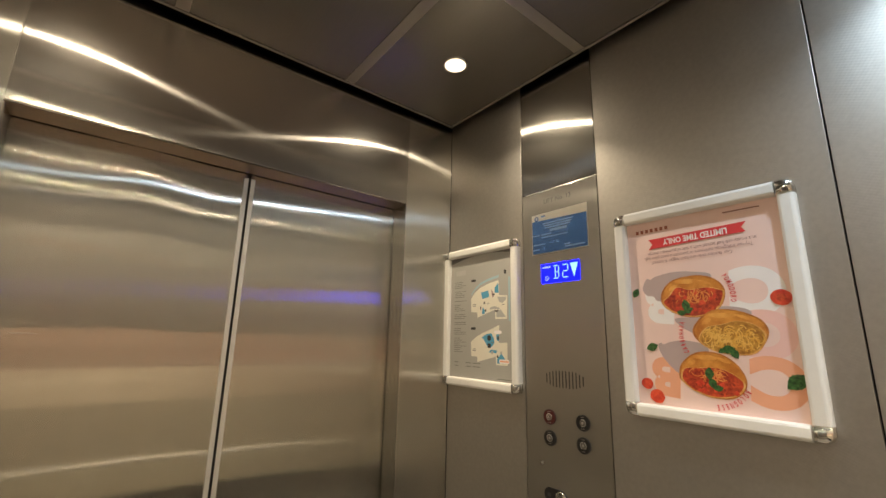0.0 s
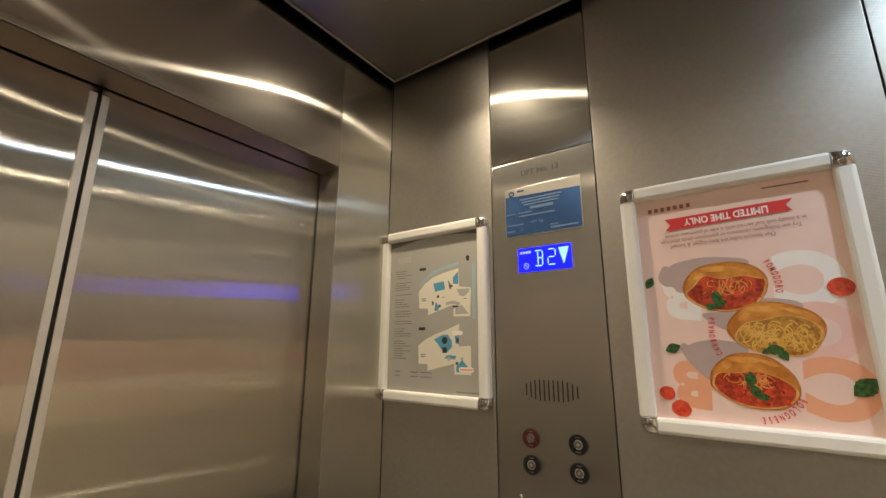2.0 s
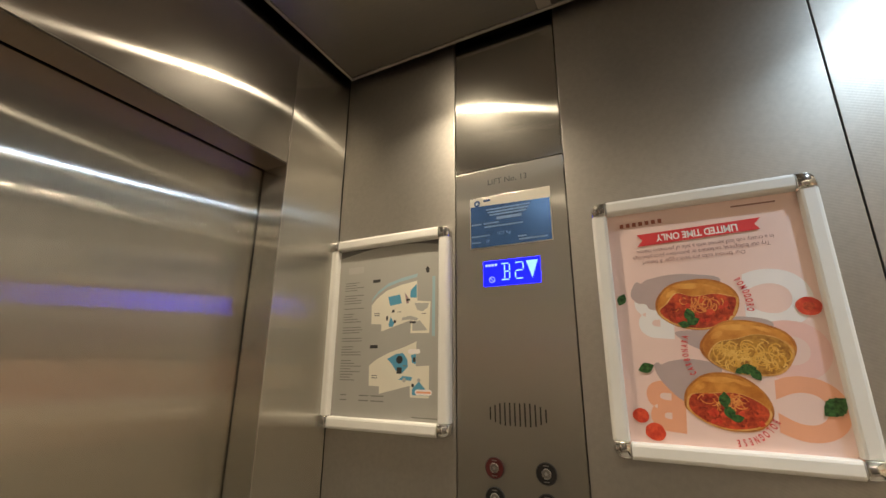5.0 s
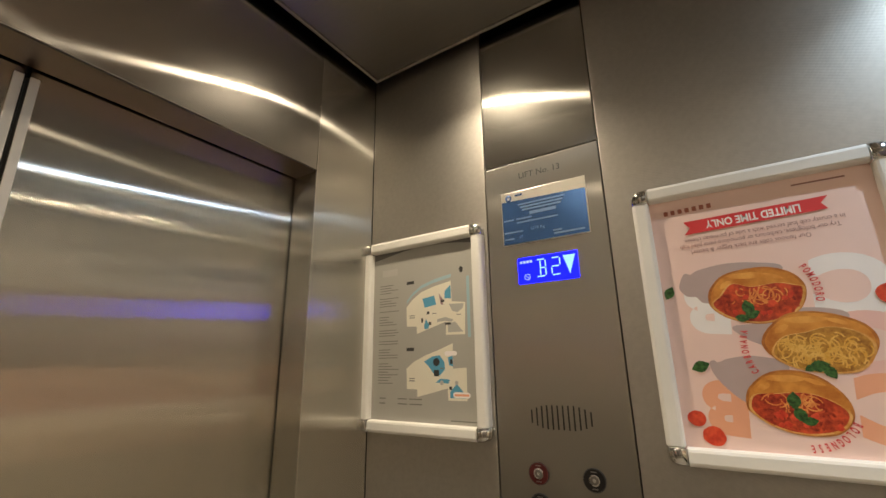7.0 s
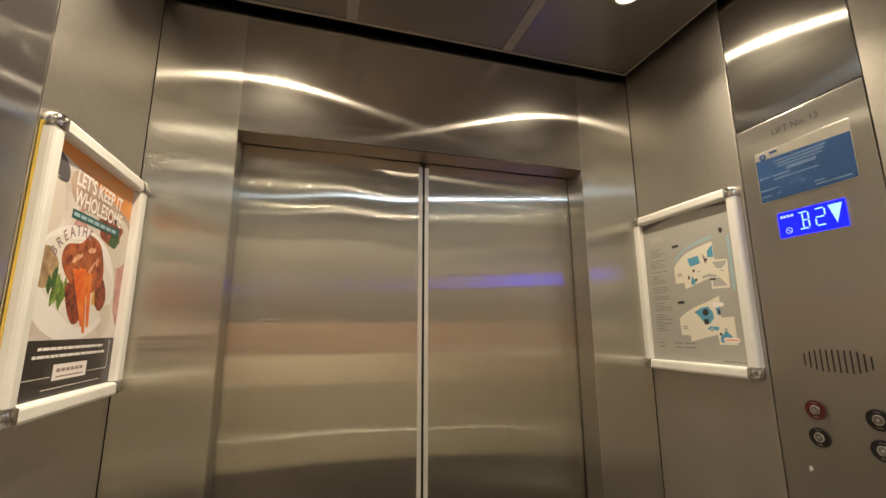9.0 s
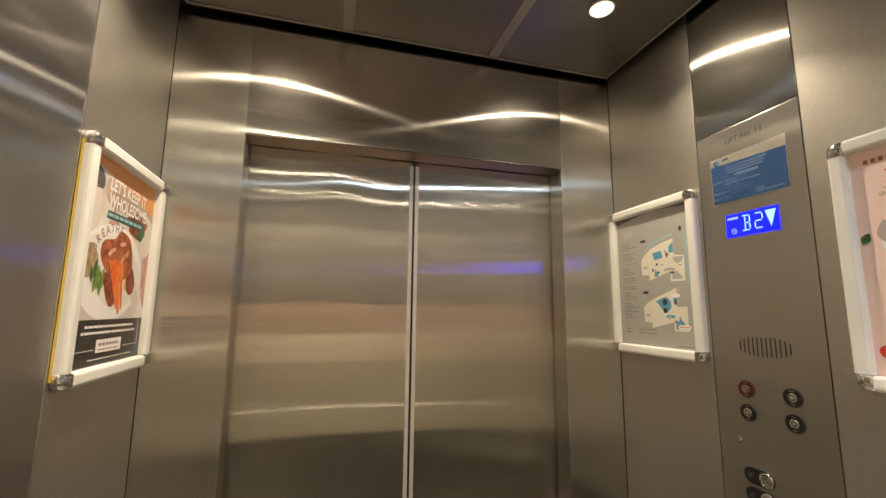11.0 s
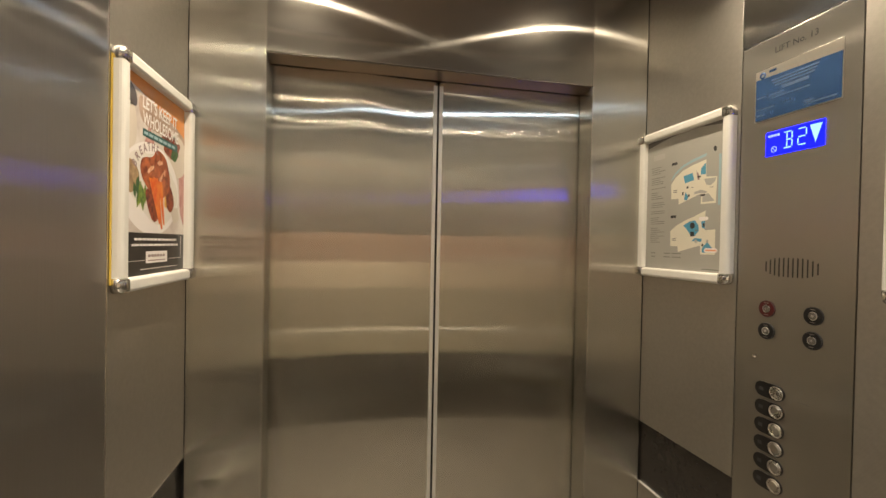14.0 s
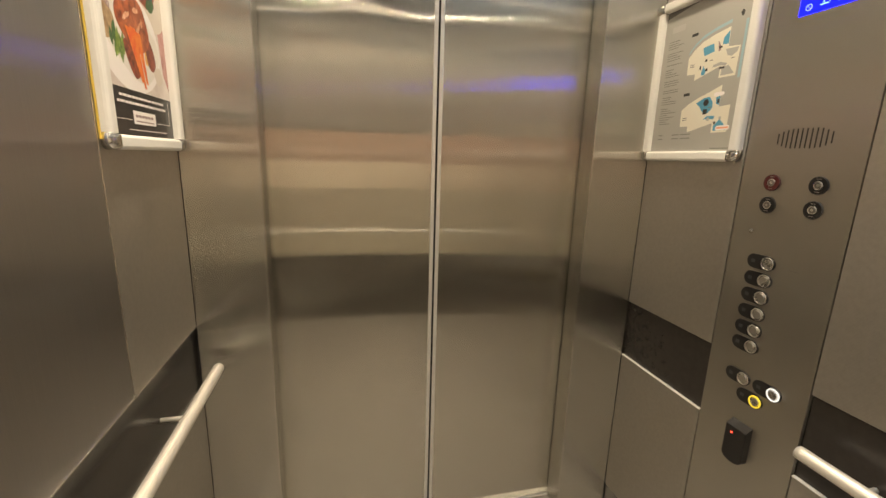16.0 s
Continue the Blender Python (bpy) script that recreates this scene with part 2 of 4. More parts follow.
def arc_lettering(body, cu, cv, r, a0, a1, w, size, material, parent, flip=False, bold=0.0, squeeze=0.85):
    """Letters set one by one on an arc from a0 to a1 degrees; each stands with its foot to the centre, or its head if flip."""
    whole = bmesh.new()
    for i, letter in enumerate(body):
        a = a0 + (a1 - a0) * i / (len(body) - 1)
        one = text_bm(letter, size, squeeze, bold)
        one.transform(pose(cu + r * math.cos(radians(a)), cv + r * math.sin(radians(a)), w, 0, 0, a + (90 if flip else -90)))
        mesh = bpy.data.meshes.new("letter")
        one.to_mesh(mesh)
        one.free()
        whole.from_mesh(mesh)
        bpy.data.meshes.remove(mesh)
    return part("lettering", whole, material, parent)


def bars(rows, w, material, parent, name="text_bar"):
    """Unreadable lines of writing as plain bars: rows of u0, u1, v, height."""
    for u0, u1, v, h in rows:
        part(name, plate(bmesh.new(), rect(u0, u1, v - h / 2, v + h / 2), w, w + 0.00012), material, parent)


def wall_frame(side, along, z):
    """Local u to the viewer's right, v up, w out of the wall."""
    if side == "right":
        return Matrix(((0, 0, -1, XR), (-1, 0, 0, along), (0, 1, 0, z), (0, 0, 0, 1)))
    if side == "left":
        return Matrix(((0, 0, 1, XL), (1, 0, 0, along), (0, 1, 0, z), (0, 0, 0, 1)))
    return Matrix(((1, 0, 0, along), (0, 0, -1, side), (0, 1, 0, z), (0, 0, 0, 1)))


# ---------------------------------------------------------------- the car's shell
GAP = 0.0016


def sheet(wall, axis, at, a0, a1, z0, z1, material, back=0.012, name="panel", gap=GAP, round_=0.0012):
    """A wall sheet whose face lies at 'at', looking into the car."""
    a0, a1, z0, z1 = a0 + gap, a1 - gap, z0 + gap, z1 - gap
    if axis == "x":
        bm = cube(min(at, at + back), max(at, at + back), a0, a1, z0, z1, bevel=round_)
    else:
        bm = cube(a0, a1, min(at, at + back), max(at, at + back), z0, z1, bevel=round_)
    return part(name, bm, material, wall)


B0, B1, KICK = 0.645, 0.882, 0.0
RAIL_Z, RAIL_R = 0.758, 0.017

wall_east = tagged(part("wall_east", cube(XR + 0.014, XR + 0.06, YB - 0.06, YF + 0.014, ZF, ZTOP), M_GAP), "dark steel backing behind stainless lift wall panels", "wall", kind="structure")
wall_west = tagged(part("wall_west", cube(XL - 0.06, XL - 0.014, YB - 0.06, YF + 0.014, ZF, ZTOP), M_GAP), "dark steel backing behind stainless lift wall panels", "wall", kind="structure")
wall_south = tagged(part("wall_south", cube(XL - 0.012, XR + 0.012, YB - 0.06, YB - 0.014, ZF, ZTOP), M_GAP), "dark steel backing of the lift's rear wall", "wall", kind="structure")

for y0, y1 in ((1.175, YF), (0.345, 0.875), (-0.185, 0.345), (YB, -0.185)):
    sheet(wall_east, "x", XR, y0, y1, B1, ZTOP, M_LINEN, 0.012)
    sheet(wall_east, "x", XR, y0, y1, KICK, B0, M_LINEN, 0.012)
    part("trim", cube(XR - 0.0030, XR + 0.009, y0 + GAP, y1 - GAP, B0 - 0.0008, B0 + 0.0018, bevel=0.0006), M_EDGE, wall_east)
    sheet(wall_east, "x", XR + 0.006, y0, y1, ZF, KICK, M_DARKBRUSH, 0.007, "kickplate")
for y0, y1 in ((1.175, YF + 0.013), (YB, 0.875)):
    sheet(wall_east, "x", XR + 0.009, y0, y1, B0, B1, M_BAND, 0.004, "dark_band")
sheet(wall_west, "x", XL - 0.009, YB, YF + 0.013, B0, B1, M_BAND, -0.004, "dark_band")
sheet(wall_east, "x", XR, 0.875, 1.175, 2.146, ZTOP, M_BRUSH, 0.012)
for y0, y1, mat in ((1.162, YF, M_LINEN), (0.55, 1.162, M_DARKBRUSH), (-0.062, 0.55, M_DARKBRUSH), (YB, -0.062, M_DARKBRUSH)):
    sheet(wall_west, "x", XL, y0, y1, B1, ZTOP, mat, -0.012)
    sheet(wall_west, "x", XL, y0, y1, KICK, B0, M_LINEN, -0.012)
    part("trim", cube(XL - 0.009, XL + 0.0030, y0 + GAP, y1 - GAP, B0 - 0.002, B0 + 0.0025, bevel=0.0008), M_EDGE, wall_west)
    part("trim", cube(XL - 0.009, XL + 0.0030, y0 + GAP, y1 - GAP, B1 - 0.001, B1 + 0.0025, bevel=0.0008), M_TRIM, wall_west)
    sheet(wall_west, "x", XL - 0.006, y0, y1, ZF, KICK, M_DARKBRUSH, -0.007, "kickplate")
# rear wall is unseen: these added bands, dark foot too, tint the doors' reflections
REAR_LOW, PALE_LOW, PALE_TOP, TAUPE_TOP = 0.525, 1.14, 1.39, 1.65
for x0, x1 in ((XL, 0.445), (0.445, 0.985), (0.985, XR)):
    sheet(wall_south, "y", YB, x0, x1, TAUPE_TOP, ZTOP, M_LINEN, -0.012)
    sheet(wall_south, "y", YB, x0, x1, PALE_TOP, TAUPE_TOP, M_TAUPE, -0.012)
    sheet(wall_south, "y", YB, x0, x1, PALE_LOW, PALE_TOP, M_PALE if x0 < 0.9 else M_TAUPE, -0.012)
    sheet(wall_south, "y", YB, x0, x1, RAIL_Z, PALE_LOW, M_REARLOW, -0.012)
    sheet(wall_south, "y", YB, x0, x1, REAR_LOW, RAIL_Z, M_REARPALE, -0.012)
    sheet(wall_south, "y", YB - 0.009, x0, x1, KICK, REAR_LOW, M_BAND, -0.004, "dark_band")
    part("trim", cube(x0 + GAP, x1 - GAP, YB - 0.009, YB + 0.0015, REAR_LOW - 0.004, REAR_LOW + 0.0005), M_TRIM, wall_south)
    sheet(wall_south, "y", YB - 0.006, x0, x1, ZF, KICK, M_BAND, -0.007, "kickplate")

part("seam_strip", cube(XL - 0.003, XL + 0.0012, 1.1606, 1.1634, B1 + 0.004, ZTOP - 0.004, bevel=0.0005), M_TRIM, wall_west, "thin bright edge between two sheets")

# front returns, header and the reveals of the opening
bm = bmesh.new()
box(bm, XL - 0.06, OPL - 0.012, YF + 0.014, YF + 0.05, ZF, ZTOP)
box(bm, OPR + 0.012, XR + 0.06, YF + 0.014, YF + 0.05, ZF, ZTOP)
box(bm, OPL - 0.012, OPR + 0.012, YF + 0.014, YF + 0.05, OPT + 0.012, ZTOP)
wall_north = tagged(part("wall_north", bm, M_GAP), "dark steel backing of the lift's door wall", "wall", kind="structure")
sheet(wall_north, "y", YF, XL, OPL, ZF, ZTOP, M_BRUSH, 0.012, "return_panel", 0.0004, 0.0022)
sheet(wall_north, "y", YF, OPR, XR, ZF, ZTOP, M_BRUSH, 0.012, "return_panel", 0.0004, 0.0022)
sheet(wall_north, "y", YF, OPL, OPR, OPT, ZTOP, M_HEAD, 0.012, "header_panel", 0.0004, 0.0022)
part("jamb", cube(OPL, OPL + 0.003, YF + 0.0010, DOOR_Y - 0.006, ZF, OPT - 0.0035, bevel=0.0008), M_BRUSH, wall_north)
part("jamb", cube(OPR - 0.003, OPR, YF + 0.0010, DOOR_Y - 0.006, ZF, OPT - 0.0035, bevel=0.0008), M_BRUSH, wall_north)
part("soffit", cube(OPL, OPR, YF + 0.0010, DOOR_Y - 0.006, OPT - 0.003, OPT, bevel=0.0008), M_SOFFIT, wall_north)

for x, z in ((0.073, 1.690),):
    bm = bmesh.new()
    bm.faces.new([bm.verts.new(p) for p in ((x, YF - 0.0004, z), (x + 0.016, YF - 0.0004, z - 0.006), (x + 0.016, YF - 0.0004, z - 0.0051), (x, YF - 0.0004, z + 0.0008))])
    part("scratch", bm, M_TRIM, wall_north, "short bright scratch")
# added polished beads, standing in for the glint on the rounded sheet edges
for x in (OPL, OPR):
    part("corner_bead", cube(x - 0.0013, x + 0.0013, YF - 0.0012, YF + 0.0006, ZF + 0.001, ZTOP - 0.002, bevel=0.0005), M_TRIM, wall_north, "added bead that stands in for the glint on the folded edge")

tagged(part("floor", cube(XL - 0.06, XR + 0.06, YB - 0.06, DOOR_Y - 0.008, ZF - 0.05, ZF), M_FLOOR), "dark brown-grey speckled vinyl lift floor", "floor", kind="structure")
tagged(part("car_roof", cube(XL - 0.06, XR + 0.06, YB - 0.06, DOOR_Y + 0.1, ZTOP, ZTOP + 0.04), M_GAP), "dark sheet roof above the hung ceiling", "roof", kind="structure")

# hung ceiling: twelve sheets with strips over the joints and a lip round the edge
CX0, CX1, CY0, CY1 = XL + 0.028, XR - 0.028, YB + 0.028, YF - 0.030
SX, SY = (0.440, 0.985), (-0.165, 0.360, 0.885)
bm = bmesh.new()
box(bm, CX0, CX1, CY0, CY1, ZC, ZC + 0.012)
for x in SX:
    box(bm, x - 0.019, x + 0.019, CY0 + 0.012, CY1 - 0.012, ZC - 0.0025, ZC - 0.0002, bevel=0.0008, index=1)
xs = [CX0 + 0.012, SX[0] - 0.019, SX[0] + 0.019, SX[1] - 0.019, SX[1] + 0.019, CX1 - 0.012]
for y in SY:
    for i in (0, 2, 4):
        box(bm, xs[i], xs[i + 1], y - 0.019, y + 0.019, ZC - 0.0025, ZC - 0.0002, bevel=0.0008, index=1)
for dims in ((CX0, CX1, CY1 - 0.011, CY1), (CX0, CX1, CY0, CY0 + 0.011), (CX0, CX0 + 0.011, CY0 + 0.0111, CY1 - 0.0111), (CX1 - 0.011, CX1, CY0 + 0.0111, CY1 - 0.0111)):
    box(bm, *dims, ZC - 0.004, ZC - 0.0002, bevel=0.001, index=1)
tagged(part("ceiling", bm, [M_CEIL, M_STRIP]), "hung ceiling of dark brushed metal sheets with pale strips", "ceiling", kind="structure")

M_LENS_W, M_LENS_C = glowing("warm_lens", WARM, 2.0), glowing("cool_lens", COOL, 2.0)
for lx, ly, colour, glow, beam in LAMPS:
    light = tagged(empty("downlight", pose(lx, ly, ZC)), "small round recessed downlight, lit, in the metal ceiling", "ceiling light", "ceiling downlights")
    part("bezel", ring(bmesh.new(), 0, 0, -0.002, 0.040, 0.005), M_TRIM, light)
    part("lens", disc(bmesh.new(), 0, 0, -0.006, -0.001, 0.036), M_LENS_C if colour is COOL else M_LENS_W, light)

# ---------------------------------------------------------------- doors
def door_leaf(x0, x1, hollow):
    """A leaf whose thin front sheet leans in a little at the top where it has been pushed."""
    bm = bmesh.new()
    nx, nz, z0, z1 = 40, 48, ZF + 0.008, 2.215
    rows = []
    for i in range(nx + 1):
        x = x0 + (x1 - x0) * i / nx
        bend = hollow * (math.exp(-((x - 0.43) / 0.11) ** 2) - 0.35 * math.exp(-((x - 0.62) / 0.07) ** 2)) * min(1, (x - x0) / 0.06, (x1 - x) / 0.03)
        rows.append([bm.verts.new((x, DOOR_Y - bend * max(0.0, (z0 + (z1 - z0) * k / nz) - 1.55) ** 1.5, z0 + (z1 - z0) * k / nz)) for k in range(nz + 1)])
    for i in range(nx):
        for k in range(nz):
            bm.faces.new((rows[i][k], rows[i + 1][k], rows[i + 1][k + 1], rows[i][k + 1])).smooth = True
    back = [bm.verts.new((x, DOOR_Y + 0.032, z)) for x, z in ((x0, z0), (x1, z0), (x1, z1), (x0, z1))]
    bm.faces.new(back[::-1])
    bm.faces.new([r[0] for r in rows][::-1] + [back[0], back[1]])
    bm.faces.new([r[-1] for r in rows] + [back[2], back[3]])
    bm.faces.new(rows[0] + [back[3], back[0]])
    bm.faces.new(rows[-1][::-1] + [back[1], back[2]])
    return bm


for name, x0, x1, sx in (("door_1", 0.090, 0.7095, 1), ("door_2", 0.7175, 1.335, -1)):
    leaf = tagged(part(name, door_leaf(x0, x1, 0.008 if sx > 0 else 0.0), M_DOOR), "closed brushed stainless steel lift door leaf", "lift door", kind="structure")
    edge = x1 if sx > 0 else x0
    e0, e1 = (edge - 0.0135, edge) if sx > 0 else (edge, edge + 0.0135)
    part("edge_strip", cube(e0, e1, DOOR_Y - 0.004, DOOR_Y - 0.0005, ZF + 0.008, 2.150, bevel=0.001), M_ALU, leaf, "pale satin edge strip")
    g0, g1 = (edge, edge + 0.0038) if sx > 0 else (edge - 0.0038, edge)
    part("rubber_edge", cube(g0, g1, DOOR_Y + 0.006, DOOR_Y + 0.028, ZF + 0.008, 2.150), M_RUBBER, leaf, "black rubber meeting edge")
part("scratch", cube(0.221, 0.269, DOOR_Y - 0.0006, DOOR_Y - 0.0002, 1.6217, 1.6233), M_STRIP, bpy.data.objects["door_1"], "short pale scratch")
tagged(part("door_sill", cube(XL, XR, DOOR_Y - 0.007, DOOR_Y + 0.11, ZF - 0.05, ZF + 0.004, bevel=0.001), M_ALU), "grooved aluminium lift door sill", "door sill", kind="structure")
tagged(part("door_head", cube(XL, XR, DOOR_Y - 0.004, DOOR_Y + 0.036, 2.2165, ZTOP), M_GAP), "dark steel head above the lift doors", "trim", kind="structure")


# ---------------------------------------------------------------- handrails
def tube(points, r, n=16):
    """A round bar through the points, with closed ends."""
    bm = bmesh.new()
    rings = []
    for i, p in enumerate(points):
        p = Vector(p)
        d = (Vector(points[min(i + 1, len(points) - 1)]) - Vector(points[max(i - 1, 0)])).normalized()
        a = d.cross(Vector((0, 0, 1)) if abs(d.z) < 0.9 else Vector((1, 0, 0))).normalized()
        c = d.cross(a)
        rings.append([bm.verts.new(p + r * (math.cos(2 * math.pi * k / n) * a + math.sin(2 * math.pi * k / n) * c)) for k in range(n)])
    for i in range(len(rings) - 1):
        for k in range(n):
            f = bm.faces.new((rings[i][k], rings[i][(k + 1) % n], rings[i + 1][(k + 1) % n], rings[i + 1][k]))
            f.smooth = True
    bm.faces.new(rings[0][::-1])
    bm.faces.new(rings[-1])
    bmesh.ops.recalc_face_normals(bm, faces=bm.faces[:])
    return bm


def handrail(start, end, out, brackets, z=RAIL_Z):
    """A rail from start to end (plan), with brackets that reach back by 'out' to the wall."""
    a, b = Vector((*start, z)), Vector((*end, z))
    d = (b - a).normalized()
    thing = tagged(empty("handrail", pose(0, 0, 0)), "round satin steel handrail on the dark wall band", "handrail", "handrails of the car")
    part("rail", tube([a, a + 0.01 * d, b - 0.01 * d, b], RAIL_R), M_RAIL, thing)
    for s in (0, 1):
        at, way = (a, -d) if s == 0 else (b, d)
        part("end_cap", tube([at, at + 0.003 * way], RAIL_R * 0.93), M_ALU, thing)
    for k in brackets:
        at = a.lerp(b, k)
        part("bracket", tube([at - Vector((0, 0, RAIL_R * 0.8)), at + Vector((out[0] * 0.3, out[1] * 0.3, -0.018)), at + Vector((out[0], out[1], -0.018))], 0.0065, 12), M_RAIL, thing)
    return thing


handrail((XL + 0.072, 1.525), (XL + 0.072, YB + 0.16), (-0.080, 0), (0.115, 0.50, 0.88))
handrail((XR - 0.062, 0.832), (XR - 0.062, YB + 0.16), (0.070, 0), (0.085, 0.85))
handrail((XL + 0.2, YB + 0.066), (XR - 0.2, YB + 0.066), (0, -0.074), (0.12, 0.5, 0.88))


# ---------------------------------------------------------------- snap frames with posters
def rail_profile(length, width, depth):
    """A rounded front-opening frame profile along local x, back at w 0."""
    outline = [(0, 0), (0, depth * 0.60), (width * 0.05, depth * 0.80), (width * 0.14, depth * 0.93), (width * 0.26, depth), (width * 0.80, depth * 0.97), (width * 0.93, depth * 0.88), (width, depth * 0.68), (width, 0)]
    bm = bmesh.new()
    ends = [[bm.verts.new((x, y, w)) for y, w in outline] for x in (-length / 2, length / 2)]
    n = len(outline)
    for i in range(n):
        bm.faces.new((ends[0][i], ends[0][(i + 1) % n], ends[1][(i + 1) % n], ends[1][i]))
    bm.faces.new(ends[0][::-1])
    bm.faces.new(ends[1])
    bmesh.ops.recalc_face_normals(bm, faces=bm.faces[:])
    return bm


def corner_cap(size, depth):
    """A rounded chrome corner, its outer corner at the origin, reaching to +u and +v."""
    bm = bmesh.new()
    r = size * 0.55
    outline = [(size, 0.0015)] + [(size, -0.0006)]
    outline += [(r - r * math.sin(radians(a)), r - r * math.cos(radians(a)) - 0.0006) for a in range(0, 91, 15)]
    outline = outline[1:]
    outline = [(u, v) for u, v in outline] + [(-0.0006, size), (size * 0.98, size), (size, size * 0.98)]
    low = [bm.verts.new((u, v, 0)) for u, v in outline]
    mid = [bm.verts.new((u, v, depth * 0.62)) for u, v in outline]
    c = Vector((size * 0.62, size * 0.62, 0))
    top = [bm.verts.new((c.x + (u - c.x) * 0.72, c.y + (v - c.y) * 0.72, depth * 1.07)) for u, v in outline]
    n = len(outline)
    for a, b in ((low, mid), (mid, top)):
        for i in range(n):
            bm.faces.new((a[i], a[(i + 1) % n], b[(i + 1) % n], b[i])).smooth = True
    bm.faces.new(top).smooth = True
    bm.faces.new(low[::-1])
    bmesh.ops.recalc_face_normals(bm, faces=bm.faces[:])
    return bm


def snap_frame(where, label, hu=0.2055, hv=0.2700, width=0.032, depth=0.024):
    """A white frame with chrome corners. Returns the thing and the height at which its poster lies."""
    thing = tagged(empty("poster_frame", where), label, "poster frame", "snap frames on the car walls")
    part("back_panel", cube(-hu + 0.006, hu - 0.006, -hv + 0.006, hv - 0.006, 0.0015, 0.004), M_BACK, thing)
    cap = 0.034
    for turn, half, length in ((0, hv, 2 * hu), (180, hv, 2 * hu), (90, hu, 2 * hv), (270, hu, 2 * hv)):
        bm = rail_profile(length - 2 * cap, width, depth)
        bm.transform(pose(0, 0, 0.001, 0, 0, turn) @ pose(0, -half, 0))
        part("rail", bm, M_FRAME, thing)
    for turn, a, b in ((0, hu, hv), (180, hu, hv), (90, hv, hu), (270, hv, hu)):
        bm = corner_cap(cap, depth)
        bm.transform(pose(0, 0, 0.001, 0, 0, turn) @ pose(-a, -b, 0))
        part("corner_cap", bm, M_CHROME, thing, "chrome corner cap")
    return thing, 0.0045


def printed(name, outline, w, material, parent):
    return part(name, plate(bmesh.new(), outline, w, w + 0.00012), material, parent)


def flatten(sheet_, w, share=0.12):
    """Press the printed layers of a sheet down to ink thickness."""
    for ob in sheet_.children:
        for v in ob.data.vertices:
            v.co.z = w + (v.co.z - w) * share


P_PINK = plain("pink_print", (0.90, 0.66, 0.59), 0.45, 0, 0.03, 20, 0.2)
P_ROSE = plain("rose_print", (0.90, 0.57, 0.51), 0.45, 0, 0.04, 20, 0.2)
P_WHITE = plain("white_print", (0.92, 0.87, 0.85), 0.45, 0, 0.03, 20, 0.2)
P_SALMON = plain("salmon_print", (0.90, 0.43, 0.26), 0.45, 0, 0.04, 20, 0.2)
P_RED = plain("red_print", (0.72, 0.045, 0.05), 0.42, 0, 0.05, 20, 0.2)
P_GREYSH = plain("printed_grey", (0.36, 0.25, 0.25), 0.45, 0, 0.06, 30, 0.35)
P_INK = plain("brown_ink", (0.34, 0.15, 0.12), 0.5)
P_BRAND = plain("rust_print", (0.42, 0.12, 0.07), 0.45)
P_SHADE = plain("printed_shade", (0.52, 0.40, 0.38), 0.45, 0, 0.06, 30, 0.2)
P_BUN = mottled("printed_crust", (0.50, 0.155, 0.018), (0.76, 0.33, 0.055), 26)
P_RIM = mottled("printed_dark_crust", (0.36, 0.10, 0.016), (0.62, 0.24, 0.045), 40)
P_TOMSTRAND = mottled("printed_red_strand", (0.66, 0.14, 0.025), (0.86, 0.38, 0.10), 90)
P_BUNLIT = mottled("printed_light_crust", (0.66, 0.25, 0.035), (0.84, 0.42, 0.09), 36)
P_SAUCE = mottled("printed_sauce", (0.26, 0.014, 0.006), (0.74, 0.10, 0.03), 75, 0.35, 0.4)
P_PASTA = mottled("printed_pasta", (0.30, 0.11, 0.012), (0.62, 0.30, 0.05), 90, 0.35, 0.4)
P_STRAND = mottled("printed_strand", (0.72, 0.36, 0.045), (0.86, 0.54, 0.14), 80)
P_LEAF = mottled("printed_leaf", (0.012, 0.045, 0.010), (0.07, 0.19, 0.045), 190)
P_CRUMB = mottled("printed_crumb", (0.62, 0.27, 0.05), (0.86, 0.52, 0.18), 60)
P_STRANDSHADE = mottled("printed_strand_shade", (0.42, 0.17, 0.02), (0.66, 0.33, 0.05), 80)
P_SAUCEDARK = mottled("printed_dark_sauce", (0.20, 0.012, 0.006), (0.60, 0.07, 0.02), 90)
P_TOMATO = mottled("printed_tomato", (0.55, 0.03, 0.015), (0.80, 0.10, 0.04), 80)


def strands(rng, u, v, ru, rv, count, w, material, parent, thick=0.0024):
    """Curled strands of pasta, printed."""
    bm = bmesh.new()
    for k in range(count):
        a, q = rng.uniform(0, 6.28), math.sqrt(rng.random())
        cu, cv = u + ru * 0.78 * q * math.cos(a), v + rv * 0.72 * q * math.sin(a)
        r, a0, span = rng.uniform(0.006, 0.018), rng.uniform(0, 6.28), rng.uniform(1.0, 3.2)
        n = 9
        out = [(cu + (r + thick / 2) * math.cos(a0 + span * i / n), cv + (r + thick / 2) * math.sin(a0 + span * i / n)) for i in range(n + 1)]
        inn = [(cu + (r - thick / 2) * math.cos(a0 + span * i / n), cv + (r - thick / 2) * math.sin(a0 + span * i / n)) for i in range(n + 1)]
        lift = w + 0.00001 * k
        for i in range(n):
            quad = [out[i], out[i + 1], inn[i + 1], inn[i]]
            if all(((x - u) / ru) ** 2 + ((y - v) / rv) ** 2 < 0.95 for x, y in quad):
                bm.faces.new([bm.verts.new((x, y, lift)) for x, y in quad])
    return tagged(part("pasta", bm, material, parent), kind="stuff")


